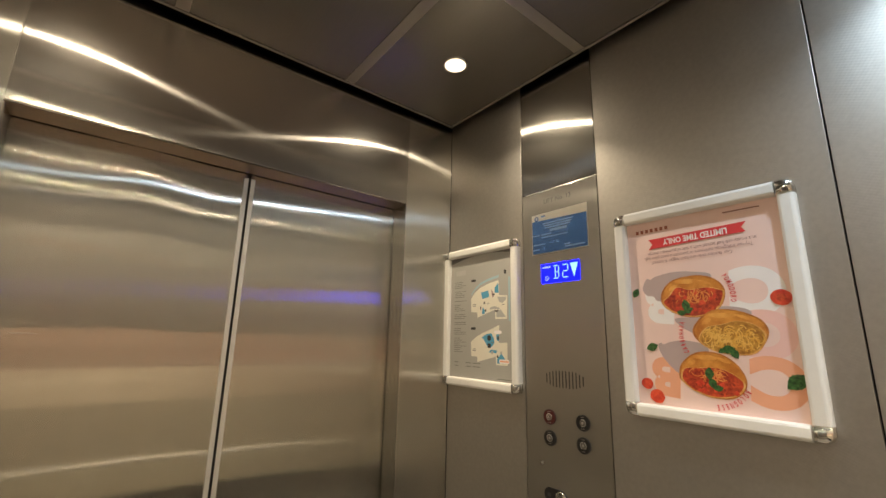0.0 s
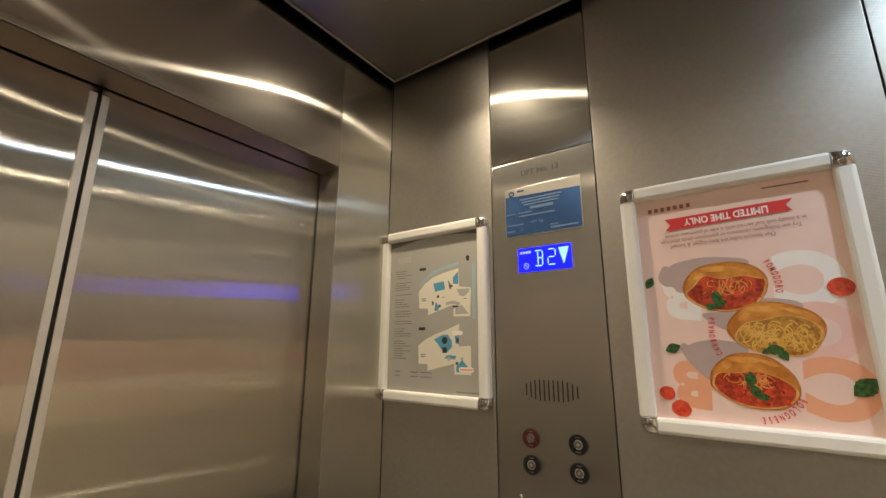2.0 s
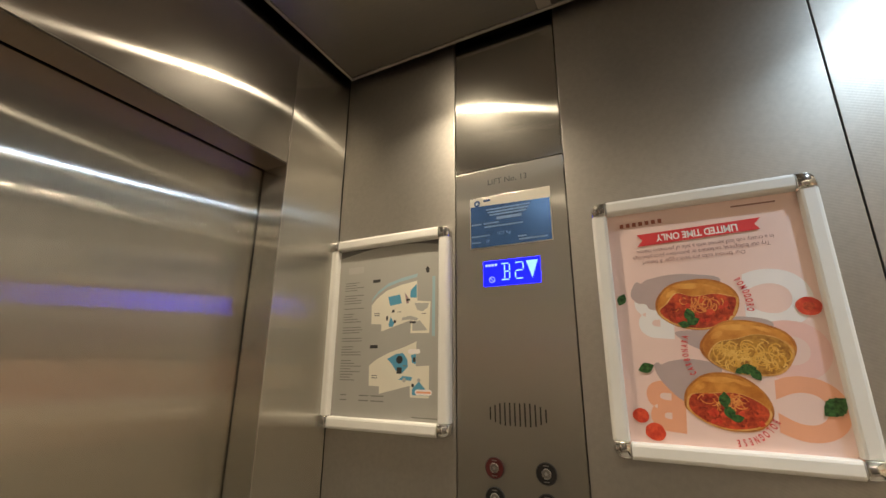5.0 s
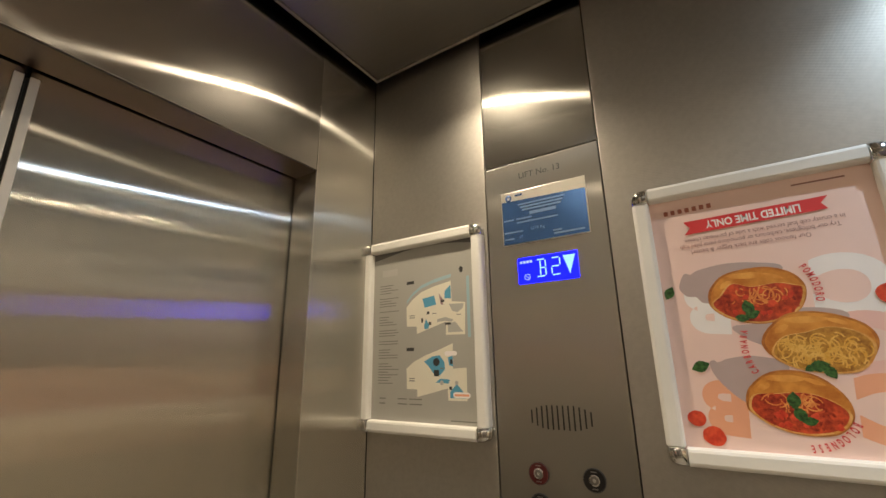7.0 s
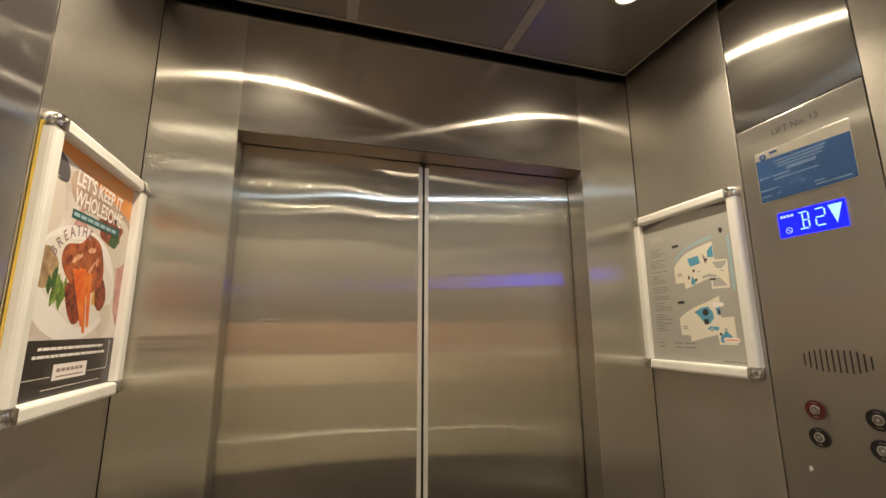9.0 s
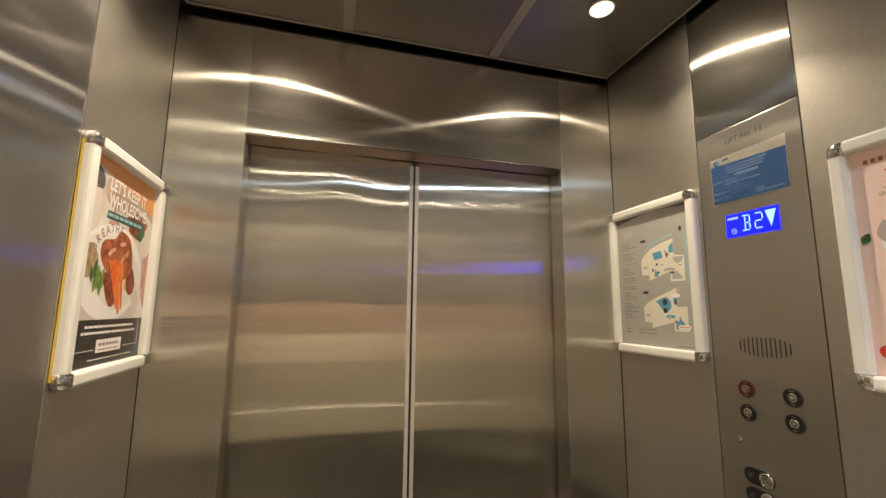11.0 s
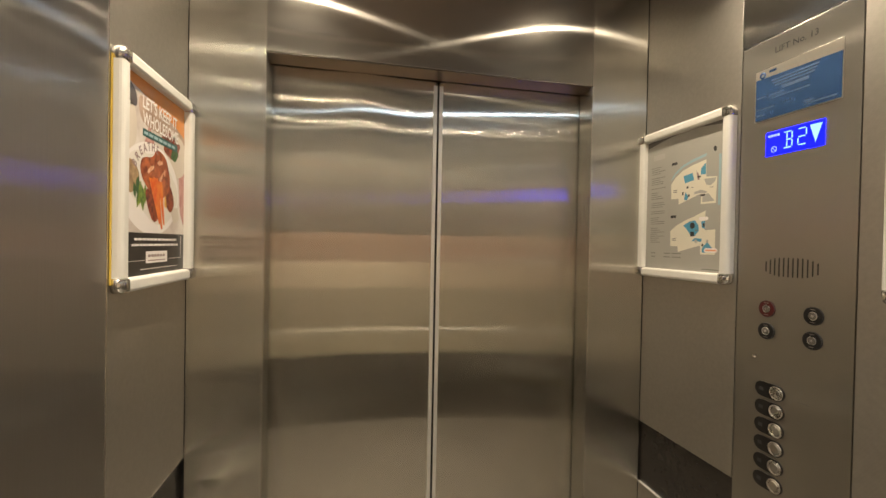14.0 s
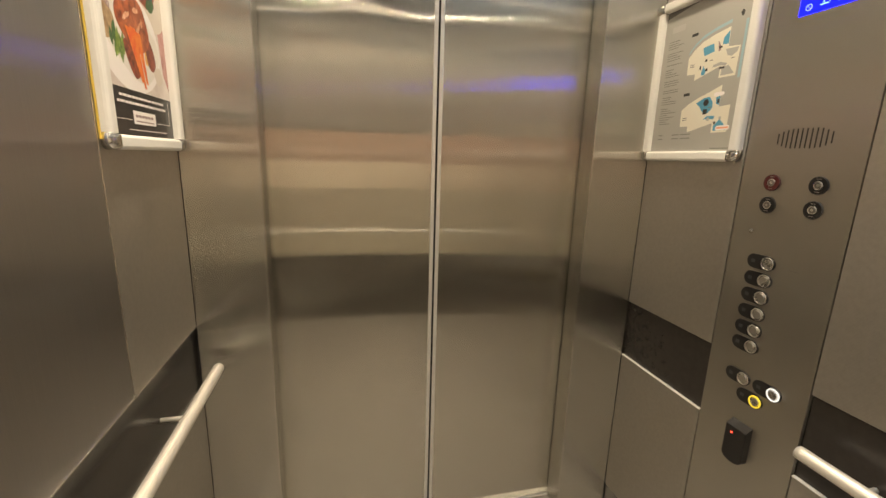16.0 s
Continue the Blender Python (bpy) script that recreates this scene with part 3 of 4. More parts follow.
def rounded(pts, steps=5):
    """A closed smooth outline through the points."""
    out, n = [], len(pts)
    for i in range(n):
        p0, p1, p2, p3 = (Vector(pts[(i + j) % n]) for j in (-1, 0, 1, 2))
        for k in range(steps):
            t = k / steps
            q = 0.5 * (2 * p1 + (p2 - p0) * t + (2 * p0 - 5 * p1 + 4 * p2 - p3) * t * t + (3 * p1 - p0 - 3 * p2 + p3) * t ** 3)
            out.append((q.x, q.y))
    return out


def leaf_shape(u, v, size, turn):
    pts = []
    for i in range(13):
        s = i / 12
        pts.append((s - 0.5, 0.30 * math.sin(math.pi * s) * (1 + 0.12 * (i % 2))))
    for i in range(11, 0, -1):
        s = i / 12
        pts.append((s - 0.5, -0.30 * math.sin(math.pi * s) * (1 + 0.12 * (i % 2))))
    ct, st = math.cos(radians(turn)), math.sin(radians(turn))
    return [(u + size * (x * ct - y * st), v + size * (x * st + y * ct)) for x, y in pts]


def food_poster():
    """The pink poster, hung upside down."""
    cy, cz = 0.6140, 1.7190
    thing, w = snap_frame(wall_frame("right", cy, cz), "white snap frame with an upside-down pink food poster")

    def at(y, z):
        return cy - y, z - cz

    sheet_ = part("poster", plate(bmesh.new(), rect(-0.175, 0.175, -0.243, 0.243), w, w + 0.0004), P_PINK, thing, "pink food poster, upside down")
    low = w + 0.0004
    w += 0.0006
    rng = random.Random(4)
    # big letters behind the food, turned over with the sheet
    for body, y, z, size, mat in (("C", 0.503, 1.757, 0.140, P_WHITE), ("B", 0.712, 1.738, 0.130, P_WHITE), ("C", 0.492, 1.660, 0.132, P_ROSE), ("C", 0.486, 1.560, 0.134, P_SALMON), ("B", 0.712, 1.556, 0.120, P_SALMON)):
        u, v = at(y, z)
        lettering(body, u, v, w, size, mat, sheet_, 180 - 5, 1.04 if body == "C" else 1.0, 0.0080 if body == "C" else 0.0062)
        w += 0.00008
    w += 0.0002
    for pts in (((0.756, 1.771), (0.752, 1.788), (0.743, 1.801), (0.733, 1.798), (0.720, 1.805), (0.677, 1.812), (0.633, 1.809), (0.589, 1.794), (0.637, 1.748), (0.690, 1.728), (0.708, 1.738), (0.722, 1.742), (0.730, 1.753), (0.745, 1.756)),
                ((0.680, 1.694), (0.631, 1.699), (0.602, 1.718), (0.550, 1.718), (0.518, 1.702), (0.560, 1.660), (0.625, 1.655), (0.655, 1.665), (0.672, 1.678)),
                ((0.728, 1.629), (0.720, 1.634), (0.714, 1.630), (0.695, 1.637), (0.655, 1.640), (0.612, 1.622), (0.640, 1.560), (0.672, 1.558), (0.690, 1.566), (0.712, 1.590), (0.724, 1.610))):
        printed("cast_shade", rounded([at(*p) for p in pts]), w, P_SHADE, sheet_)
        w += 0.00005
    w += 0.0002
    # three filled loaves: crust, darker ends, lit top, filling
    loaves = ((0.637, 1.748, 0.073, 0.052, ((-100, -25), (-96, 30), (-60, 82), (0, 98), (45, 92), (82, 64), (100, 18), (90, -40), (60, -80), (10, -100), (-36, -92), (-75, -66)), ((-92, -22), (-72, 6), (-44, 46), (-5, 30), (45, 36), (78, 24), (93, 12), (82, -38), (56, -74), (10, -92), (-36, -84), (-72, -58))),
              (0.567, 1.662, 0.076, 0.052, ((-100, -6), (-86, 44), (-46, 92), (0, 99), (46, 82), (85, 50), (100, 6), (90, -42), (62, -90), (15, -99), (-38, -88), (-78, -56)), ((-80, -26), (-56, 18), (-16, 30), (24, 44), (66, 28), (88, -10), (80, -52), (56, -88), (15, -95), (-36, -84), (-70, -56))),
              (0.613, 1.564, 0.070, 0.053, ((-100, -18), (-91, 37), (-50, 86), (0, 98), (50, 80), (87, 32), (100, -18), (91, -60), (58, -94), (0, -99), (-50, -80), (-87, -44)), ((-90, -14), (-76, 20), (-33, 24), (17, 28), (58, 10), (88, -24), (82, -58), (54, -84), (0, -92), (-48, -74), (-80, -44))))
    for k, (y, z, ru, rv, crust, opening) in enumerate(loaves):
        u, v = at(y, z)

        def spot(pts, grow=1.0):
            return rounded([(u + ru * a * grow / 100, v + rv * b * grow / 100) for a, b in pts])

        printed("loaf", spot(crust), w, P_RIM, sheet_)
        printed("crust", spot(crust, 0.94), w + 0.0002, P_BUN, sheet_)
        for j, (du, dv, su, sv) in enumerate(((-0.12, 0.72, 0.40, 0.11), (0.42, 0.62, 0.20, 0.07), (-0.58, 0.46, 0.15, 0.10))):
            printed("crust_highlight", oval(u + ru * du, v + rv * dv, ru * su, rv * sv, (-2, -22, 30)[j], 24, 0.05, 20 + k * 3 + j), w + 0.0004 + 0.00004 * j, P_BUNLIT, sheet_)
        printed("opening", spot(opening, 1.06), w + 0.0007, P_CRUMB, sheet_)
        printed("filling", spot(opening), w + 0.0009, P_PASTA if k == 1 else P_SAUCE, sheet_)
        if k == 1:
            strands(rng, u + ru * 0.02, v - rv * 0.30, ru * 0.88, rv * 0.66, 60, w + 0.0012, P_STRANDSHADE, sheet_, 0.0036)
            strands(rng, u + ru * 0.02, v - rv * 0.30, ru * 0.90, rv * 0.68, 90, w + 0.0020, P_STRAND, sheet_, 0.0024)
        else:
            strands(rng, u + ru * 0.02, v - rv * 0.34, ru * 0.86, rv * 0.56, 34, w + 0.0012, P_SAUCEDARK, sheet_, 0.0042)
            strands(rng, u, v - rv * 0.02, ru * 0.80, rv * 0.36, 30, w + 0.0017, P_TOMSTRAND, sheet_, 0.0021)
        if k != 1:
            for j in range(9):
                printed("sauce_gloss", oval(u + ru * rng.uniform(-0.6, 0.7), v + rv * rng.uniform(-0.75, 0.0), 0.0085 * rng.uniform(0.5, 1), 0.0045, rng.uniform(0, 180), 14, 0.15, j), w + 0.0025 + 0.00004 * j, P_TOMATO, sheet_)
        w += 0.0034
    w += 0.0011
    for y, z, s, t in ((0.652, 1.726, 0.030, 100), (0.648, 1.714, 0.026, 20), (0.664, 1.708, 0.022, -15), (0.572, 1.622, 0.030, 10), (0.560, 1.613, 0.026, -60), (0.584, 1.619, 0.018, 30), (0.616, 1.566, 0.030, 85), (0.611, 1.544, 0.028, 110), (0.600, 1.534, 0.022, 10), (0.775, 1.765, 0.028, 60), (0.743, 1.623, 0.032, 20), (0.456, 1.560, 0.046, 40)):
        printed("basil_leaf", leaf_shape(*at(y, z), s, t), w, P_LEAF, sheet_)
        w += 0.00003
    for y, z, r in ((0.461, 1.734, 0.019), (0.740, 1.502, 0.018), (0.763, 1.531, 0.015)):
        printed("tomato", oval(*at(y, z), r, r * 0.92, 0, 20, 0.03, int(y * 100)), w, P_TOMATO, sheet_)
    printed("tomato_heart", oval(*at(0.461, 1.734), 0.009, 0.008, 0, 14), w + 0.0002, P_SAUCE, sheet_)
    # ribbon and words
    pts = [(0.730, 1.906), (0.505, 1.913), (0.516, 1.901), (0.508, 1.889), (0.731, 1.879), (0.720, 1.892)]
    printed("ribbon", [at(*p) for p in pts], w, P_RED, sheet_)
    lettering("LIMITED TIME ONLY", *at(0.618, 1.897), w + 0.0003, 0.0205, P_WHITE, sheet_, 180 + 1.5, 0.80, 0.0006)
    arc_lettering("POMODORO", *at(0.637, 1.745), 0.088, 32, -8, w, 0.0165, P_RED, sheet_, False, 0.0004, 0.50)
    arc_lettering("CARBONARA", *at(0.567, 1.655), 0.102, 204, 164, w, 0.0155, P_RED, sheet_, False, 0.0004, 0.50)
    arc_lettering("BOLOGNESE", *at(0.613, 1.572), 0.080, -30, -84, w, 0.0165, P_RED, sheet_, False, 0.0004, 0.50)
    for words, y, z, wide in (("Our famous cobs are back bigger & better!", 0.632, 1.8445, 0.185), ("Try our bolognese, carbonara or pomodoro pasta piled high", 0.620, 1.8570, 0.245), ("in a crusty cob loaf served with a side of parmesan cheese.", 0.612, 1.8695, 0.245)):
        b_ = text_bm(words, 0.0118, 1.0, 0.0)
        us = [v_.co.x for v_ in b_.verts]
        b_.transform(pose(*at(y, z), w, 0, 0, 181.5) @ Matrix.Diagonal((wide / (max(us) - min(us)), 1, 1, 1)))
        part("lettering", b_, P_INK, sheet_)
    bars([(cy - 0.762 + 0.0128 * k, cy - 0.762 + 0.0128 * k + 0.0075, 1.930 - cz + 0.0004 * k, 0.0095) for k in range(7)], w, P_BRAND, sheet_, "brand_bar")
    bars([(cy - 0.550, cy - 0.476, 1.9425 - cz, 0.003)], w, P_INK, sheet_)
    flatten(sheet_, low)


food_poster()

P_GREY = plain("grey_print", (0.42, 0.41, 0.375), 0.5, 0, 0.05, 12, 0.15)
P_CREAM = plain("cream_print", (0.80, 0.76, 0.64), 0.5, 0, 0.03, 20, 0.15)
P_BLUE = plain("blue_print", (0.10, 0.36, 0.55), 0.5, 0, 0.05, 20, 0.15)
P_SKY = plain("pale_blue_print", (0.36, 0.52, 0.58), 0.5, 0, 0.05, 20, 0.15)
P_MID = plain("mid_grey_print", (0.46, 0.46, 0.43), 0.5, 0, 0.04, 20, 0.15)
P_DARK = plain("dark_print", (0.035, 0.035, 0.035), 0.5, 0, 0.1, 20, 0.15)
P_PALETEXT = plain("pale_text_print", (0.47, 0.46, 0.43), 0.5)
P_FINE = plain("fine_grey_print", (0.20, 0.195, 0.18), 0.5)


def map_poster():
    """The grey sheet with two floor plans."""
    cy, cz = 1.3915, 1.7260
    thing, w = snap_frame(wall_frame("right", cy, cz), "white snap frame with a grey floor plan sheet")

    def at(y, z):
        return cy - y, z - cz

    top = [(0.175 - 0.35 * i / 12, 0.216 + 0.022 * math.sin(math.pi * min(1, (i + 1.2) / 13))) for i in range(13)]
    low = w + 0.0005
    sheet_ = part("poster", plate(bmesh.new(), [(-0.175, -0.243), (0.175, -0.243)] + top, w, w + 0.0005), P_GREY, thing, "grey floor plan sheet that has slipped down")
    w += 0.0007
    plans = (((1.441, 1.791), (1.420, 1.812), (1.389, 1.831), (1.345, 1.843), (1.291, 1.852), (1.289, 1.796), (1.248, 1.791), (1.251, 1.708), (1.309, 1.709), (1.308, 1.744), (1.404, 1.716), (1.405, 1.736), (1.439, 1.738)),
             ((1.440, 1.624), (1.414, 1.642), (1.376, 1.658), (1.330, 1.672), (1.289, 1.687), (1.290, 1.623), (1.250, 1.625), (1.250, 1.545), (1.306, 1.545), (1.307, 1.574), (1.403, 1.551), (1.404, 1.570), (1.438, 1.571)))
    printed("river", [at(y, z + 0.010) for y, z in plans[0][:5]] + [at(y - 0.002, z + 0.020) for y, z in plans[0][4::-1]], w, P_SKY, sheet_)
    for p in plans:
        printed("floor_plan", [at(*q) for q in p], w + 0.0002, P_CREAM, sheet_)
    printed("river", rect(cy - 1.243, cy - 1.234, 1.700 - cz, 1.860 - cz), w, P_SKY, sheet_)
    h = w + 0.0005
    shapes = [([(1.385, 1.812), (1.345, 1.817), (1.339, 1.792), (1.377, 1.786)], P_BLUE),
              ([(1.312, 1.806), (1.311, 1.826), (1.292, 1.842), (1.291, 1.804)], P_BLUE),
              ([(1.330, 1.822), (1.318, 1.806), (1.316, 1.790), (1.324, 1.790)], P_GREYSH),
              ([(1.298, 1.790), (1.252, 1.788), (1.256, 1.776), (1.272, 1.766), (1.288, 1.770)], P_MID),
              ([(1.338, 1.744), (1.335, 1.752), (1.310, 1.756), (1.285, 1.748), (1.290, 1.742), (1.312, 1.746)], P_MID),
              ([(1.303, 1.715), (1.303, 1.738), (1.280, 1.742), (1.256, 1.715)], P_MID),
              ([(1.380, 1.735), (1.374, 1.756), (1.362, 1.738), (1.366, 1.728), (1.378, 1.728)], P_BLUE),
              ([(1.381, 1.642), (1.352, 1.655), (1.330, 1.657), (1.316, 1.640), (1.314, 1.622), (1.330, 1.606), (1.352, 1.612), (1.366, 1.630)], P_BLUE),
              ([(1.305, 1.652), (1.290, 1.655), (1.290, 1.628), (1.302, 1.632)], P_BLUE),
              ([(1.344, 1.588), (1.330, 1.598), (1.300, 1.596), (1.304, 1.586), (1.328, 1.588)], P_BLUE),
              ([(1.300, 1.551), (1.300, 1.566), (1.280, 1.586), (1.262, 1.568), (1.252, 1.551)], P_BLUE)]
    for outline, mat in shapes:
        printed("plan_area", [at(*q) for q in outline], h, mat, sheet_)
    h += 0.0003
    for y, z, r in ((1.341, 1.640, 0.0105), (1.325, 1.588, 0.006), (1.280, 1.588, 0.005)):
        printed("plan_mark", oval(*at(y, z), r, r, 0, 16), h, P_DARK if r > 0.007 else P_MID, sheet_)
    for y, z, du, dv in ((1.341, 1.612, 0.008, 0.008), (1.295, 1.640, 0.004, 0.006), (1.386, 1.752, 0.003, 0.006), (1.318, 1.800, 0.006, 0.003), (1.302, 1.738, 0.009, 0.003), (1.366, 1.772, 0.004, 0.003), (1.298, 1.575, 0.004, 0.004), (1.360, 1.742, 0.004, 0.004)):
        u, v = at(y, z)
        printed("plan_mark", rect(u - du, u + du, v - dv, v + dv), h, P_DARK, sheet_)
    printed("caption_box", stadium(cy - 1.315, cy - 1.277, 1.661 - cz, 0.006), h, P_WHITE, sheet_)
    printed("caption_box", stadium(cy - 1.291, cy - 1.241, 1.5585 - cz, 0.007), h, P_WHITE, sheet_)
    bars([(cy - 1.287, cy - 1.245, 1.5585 - cz, 0.005)], h + 0.0003, P_SALMON, sheet_)
    bars([(cy - 1.430, cy - 1.412, z, 0.0024) for z in (1.767 - cz, 1.761 - cz, 1.598 - cz, 1.592 - cz)] + [(cy - 1.372, cy - 1.362, 1.768 - cz, 0.002), (cy - 1.352, cy - 1.340, 1.768 - cz, 0.002), (cy - 1.275, cy - 1.262, 1.760 - cz, 0.002), (cy - 1.330, cy - 1.318, 1.624 - cz, 0.0025)], h, P_FINE, sheet_)
    for z in (1.8615, 1.675):
        printed("caption_box", rect(cy - 1.440, cy - 1.414, z - cz - 0.0045, z - cz + 0.0045), h, P_DARK, sheet_)
    bars([(cy - 1.532, cy - 1.475, 1.900 - cz, 0.020)], w, P_PALETEXT, sheet_, "brand_bar")
    printed("bird_mark", oval(*at(1.258, 1.880), 0.006, 0.009, 20, 12, 0.15, 3), w, P_DARK, sheet_)
    rng = random.Random(9)
    rows = []
    z = 1.862
    while z > 1.57:
        rows.append((cy - 1.541, cy - 1.541 + rng.uniform(0.03, 0.075), z - cz, 0.0022))
        z -= rng.choice((0.0075, 0.0075, 0.0075, 0.016))
    for k, (y, z) in enumerate(((1.535, 1.545), (1.470, 1.545), (1.430, 1.545), (1.535, 1.532), (1.470, 1.532), (1.430, 1.532))):
        rows.append((cy - y, cy - y + 0.022 + 0.01 * (k % 3), z - cz, 0.003))
    rows.append((cy - 1.300, cy - 1.225, 1.497 - cz, 0.003))
    bars(rows, w, P_FINE, sheet_)
    flatten(sheet_, low)


map_poster()

P_ORANGE = plain("orange_print", (0.80, 0.28, 0.03), 0.4, 0, 0.05, 14, 0.35)
P_BLACK = plain("black_print", (0.022, 0.020, 0.020), 0.35, 0, 0.1, 20, 0.4)
P_TABLE = mottled("printed_table", (0.34, 0.21, 0.14), (0.60, 0.43, 0.33), 14)
P_DISH = plain("dish_print", (0.74, 0.66, 0.57), 0.4, 0, 0.05, 12, 0.35)
P_CLOTH = mottled("printed_cloth", (0.58, 0.49, 0.44), (0.84, 0.77, 0.72), 9)
P_MEAT = mottled("printed_meat", (0.10, 0.016, 0.008), (0.42, 0.09, 0.035), 70)
P_CARROT = mottled("printed_carrot", (0.80, 0.105, 0.008), (0.90, 0.26, 0.03), 50)
P_PLATESHADE = plain("printed_plate_shade", (0.85, 0.80, 0.74), 0.4, 0, 0.05, 12, 0.35)
P_WINE = mottled("printed_wine_cloth", (0.42, 0.14, 0.13), (0.66, 0.36, 0.32), 25)
P_GREENS = mottled("printed_greens", (0.05, 0.13, 0.015), (0.30, 0.42, 0.07), 90)
P_GLAZE = mottled("printed_glaze", (0.62, 0.22, 0.09), (0.88, 0.56, 0.38), 90)
P_STEAK = mottled("printed_steak", (0.16, 0.022, 0.006), (0.58, 0.15, 0.045), 42)
P_DARKGREY = plain("dark_grey_print", (0.10, 0.085, 0.09), 0.4, 0, 0.1, 20, 0.3)
P_TEAL = plain("teal_print", (0.02, 0.12, 0.12), 0.4, 0, 0.05, 20, 0.3)
P_POTATO = mottled("printed_potato", (0.28, 0.17, 0.08), (0.55, 0.38, 0.20), 60)


def dish_poster():
    """The poster of a plated dish."""
    cy, cz = 1.3760, 1.7100
    thing, w = snap_frame(wall_frame("left", cy, cz), "white snap frame with a poster of a plated dish")
    part("yellow_sheet", plate(bmesh.new(), rect(-0.2074, -0.2057, -0.250, 0.245), 0.001, 0.0048), M_YELLOW, thing, "yellow sheet edge behind the frame")

    def at(y, z):
        return y - cy, z - cz

    def clip(pts):
        return [(max(-0.172, min(0.172, u)), max(-0.240, min(0.240, v))) for u, v in pts]

    sheet_ = part("poster", plate(bmesh.new(), rect(-0.175, 0.175, -0.243, 0.243), w, w + 0.0004), P_CLOTH, thing, "poster of a dish with orange and black fields")
    low = w + 0.0004
    w += 0.0006
    printed("orange_field", [at(1.228, 1.925), at(1.215, 1.951), at(1.546, 1.951), at(1.546, 1.860), at(1.470, 1.885), at(1.360, 1.905)], w, P_ORANGE, sheet_)
    printed("table_edge", rounded([at(1.285, 1.905), at(1.400, 1.898), at(1.546, 1.862), at(1.546, 1.826), at(1.420, 1.836), at(1.300, 1.846)]), w + 0.00015, P_TABLE, sheet_)
    printed("shaker", rounded([at(1.212, 1.925), at(1.250, 1.918), at(1.270, 1.895), at(1.262, 1.872), at(1.212, 1.880)]), w, P_DARKGREY, sheet_)
    printed("red_cloth", [at(1.300, 1.780), at(1.330, 1.850), at(1.362, 1.800), at(1.380, 1.765)], w, P_WINE, sheet_)
    printed("red_cloth", clip([at(1.505, 1.790), at(1.560, 1.800), at(1.560, 1.600), at(1.520, 1.640)]), w, P_WINE, sheet_)
    printed("side_dish", clip(oval(*at(1.490, 1.800), 0.078, 0.062, 0, 28)), w + 0.0002, P_DISH, sheet_)
    printed("side_food", clip(oval(*at(1.458, 1.822), 0.058, 0.034, 0, 20, 0.08, 5)), w + 0.0004, P_MEAT, sheet_)
    printed("side_leaf", leaf_shape(*at(1.480, 1.800), 0.055, 20), w + 0.0006, P_LEAF, sheet_)
    printed("plate_rim", clip(oval(*at(1.352, 1.688), 0.156, 0.116, 0, 48)), w + 0.0007, P_WHITE, sheet_)
    printed("plate_edge", clip(oval(*at(1.362, 1.684), 0.122, 0.094, 0, 44)), w + 0.0009, P_PLATESHADE, sheet_)
    printed("plate_well", clip(oval(*at(1.356, 1.680), 0.119, 0.092, 0, 44)), w + 0.0011, P_WHITE, sheet_)
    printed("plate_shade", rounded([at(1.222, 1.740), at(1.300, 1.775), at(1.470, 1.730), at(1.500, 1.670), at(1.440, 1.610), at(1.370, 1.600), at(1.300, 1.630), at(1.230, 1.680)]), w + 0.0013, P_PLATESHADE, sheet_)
    h = w + 0.0015
    printed("potato", rounded([at(1.216, 1.735), at(1.248, 1.745), at(1.280, 1.720), at(1.278, 1.685), at(1.240, 1.668), at(1.214, 1.690)]), h, P_POTATO, sheet_)
    printed("glass", rounded([at(1.214, 1.872), at(1.262, 1.866), at(1.268, 1.800), at(1.246, 1.772), at(1.214, 1.776)]), w, P_DISH, sheet_)
    printed("fork_shade", rounded([at(1.462, 1.640), at(1.498, 1.652), at(1.512, 1.622), at(1.480, 1.606)]), h, P_DISH, sheet_)
    printed("potato", rounded([at(1.425, 1.695), at(1.455, 1.690), at(1.452, 1.655), at(1.420, 1.650)]), h, P_STRAND, sheet_)
    for y, z, sz, t, mat in ((1.276, 1.690, 0.050, 70, P_LEAF), (1.262, 1.676, 0.040, 110, P_LEAF), (1.288, 1.672, 0.060, 82, P_GREENS), (1.300, 1.660, 0.062, 96, P_GREENS), (1.312, 1.672, 0.050, 88, P_GREENS), (1.278, 1.656, 0.044, 66, P_GREENS)):
        stem = [((u - at(y, z)[0]), (v - at(y, z)[1])) for u, v in leaf_shape(*at(y, z), sz, t)]
        printed("greens", [(at(y, z)[0] + 0.55 * a, at(y, z)[1] + b) for a, b in stem], h + 0.0002, mat, sheet_)
        h += 0.0001
    printed("beet", rounded([at(1.430, 1.716), at(1.462, 1.700), at(1.478, 1.660), at(1.456, 1.636), at(1.430, 1.656)]), h + 0.0003, P_MEAT, sheet_)
    printed("meat", rounded([at(1.316, 1.684), at(1.372, 1.680), at(1.384, 1.622), at(1.356, 1.606), at(1.326, 1.640)]), h + 0.0004, P_MEAT, sheet_)
    printed("meat", rounded([at(*p) for p in ((1.296, 1.757), (1.346, 1.770), (1.372, 1.792), (1.412, 1.786), (1.434, 1.766), (1.452, 1.719), (1.436, 1.686), (1.390, 1.668), (1.332, 1.683), (1.290, 1.720))]), h + 0.0006, P_STEAK, sheet_)
    for y, z, ru, rv, t in ((1.340, 1.738, 0.020, 0.006, 32), (1.390, 1.762, 0.016, 0.006, 18), (1.396, 1.722, 0.022, 0.006, 50), (1.362, 1.704, 0.018, 0.005, -15), (1.418, 1.740, 0.010, 0.005, 70)):
        printed("meat_gloss", oval(*at(y, z), ru, rv, t, 18, 0.16, int(1000 * y)), h + 0.0009, P_GLAZE, sheet_)
    h += 0.0009
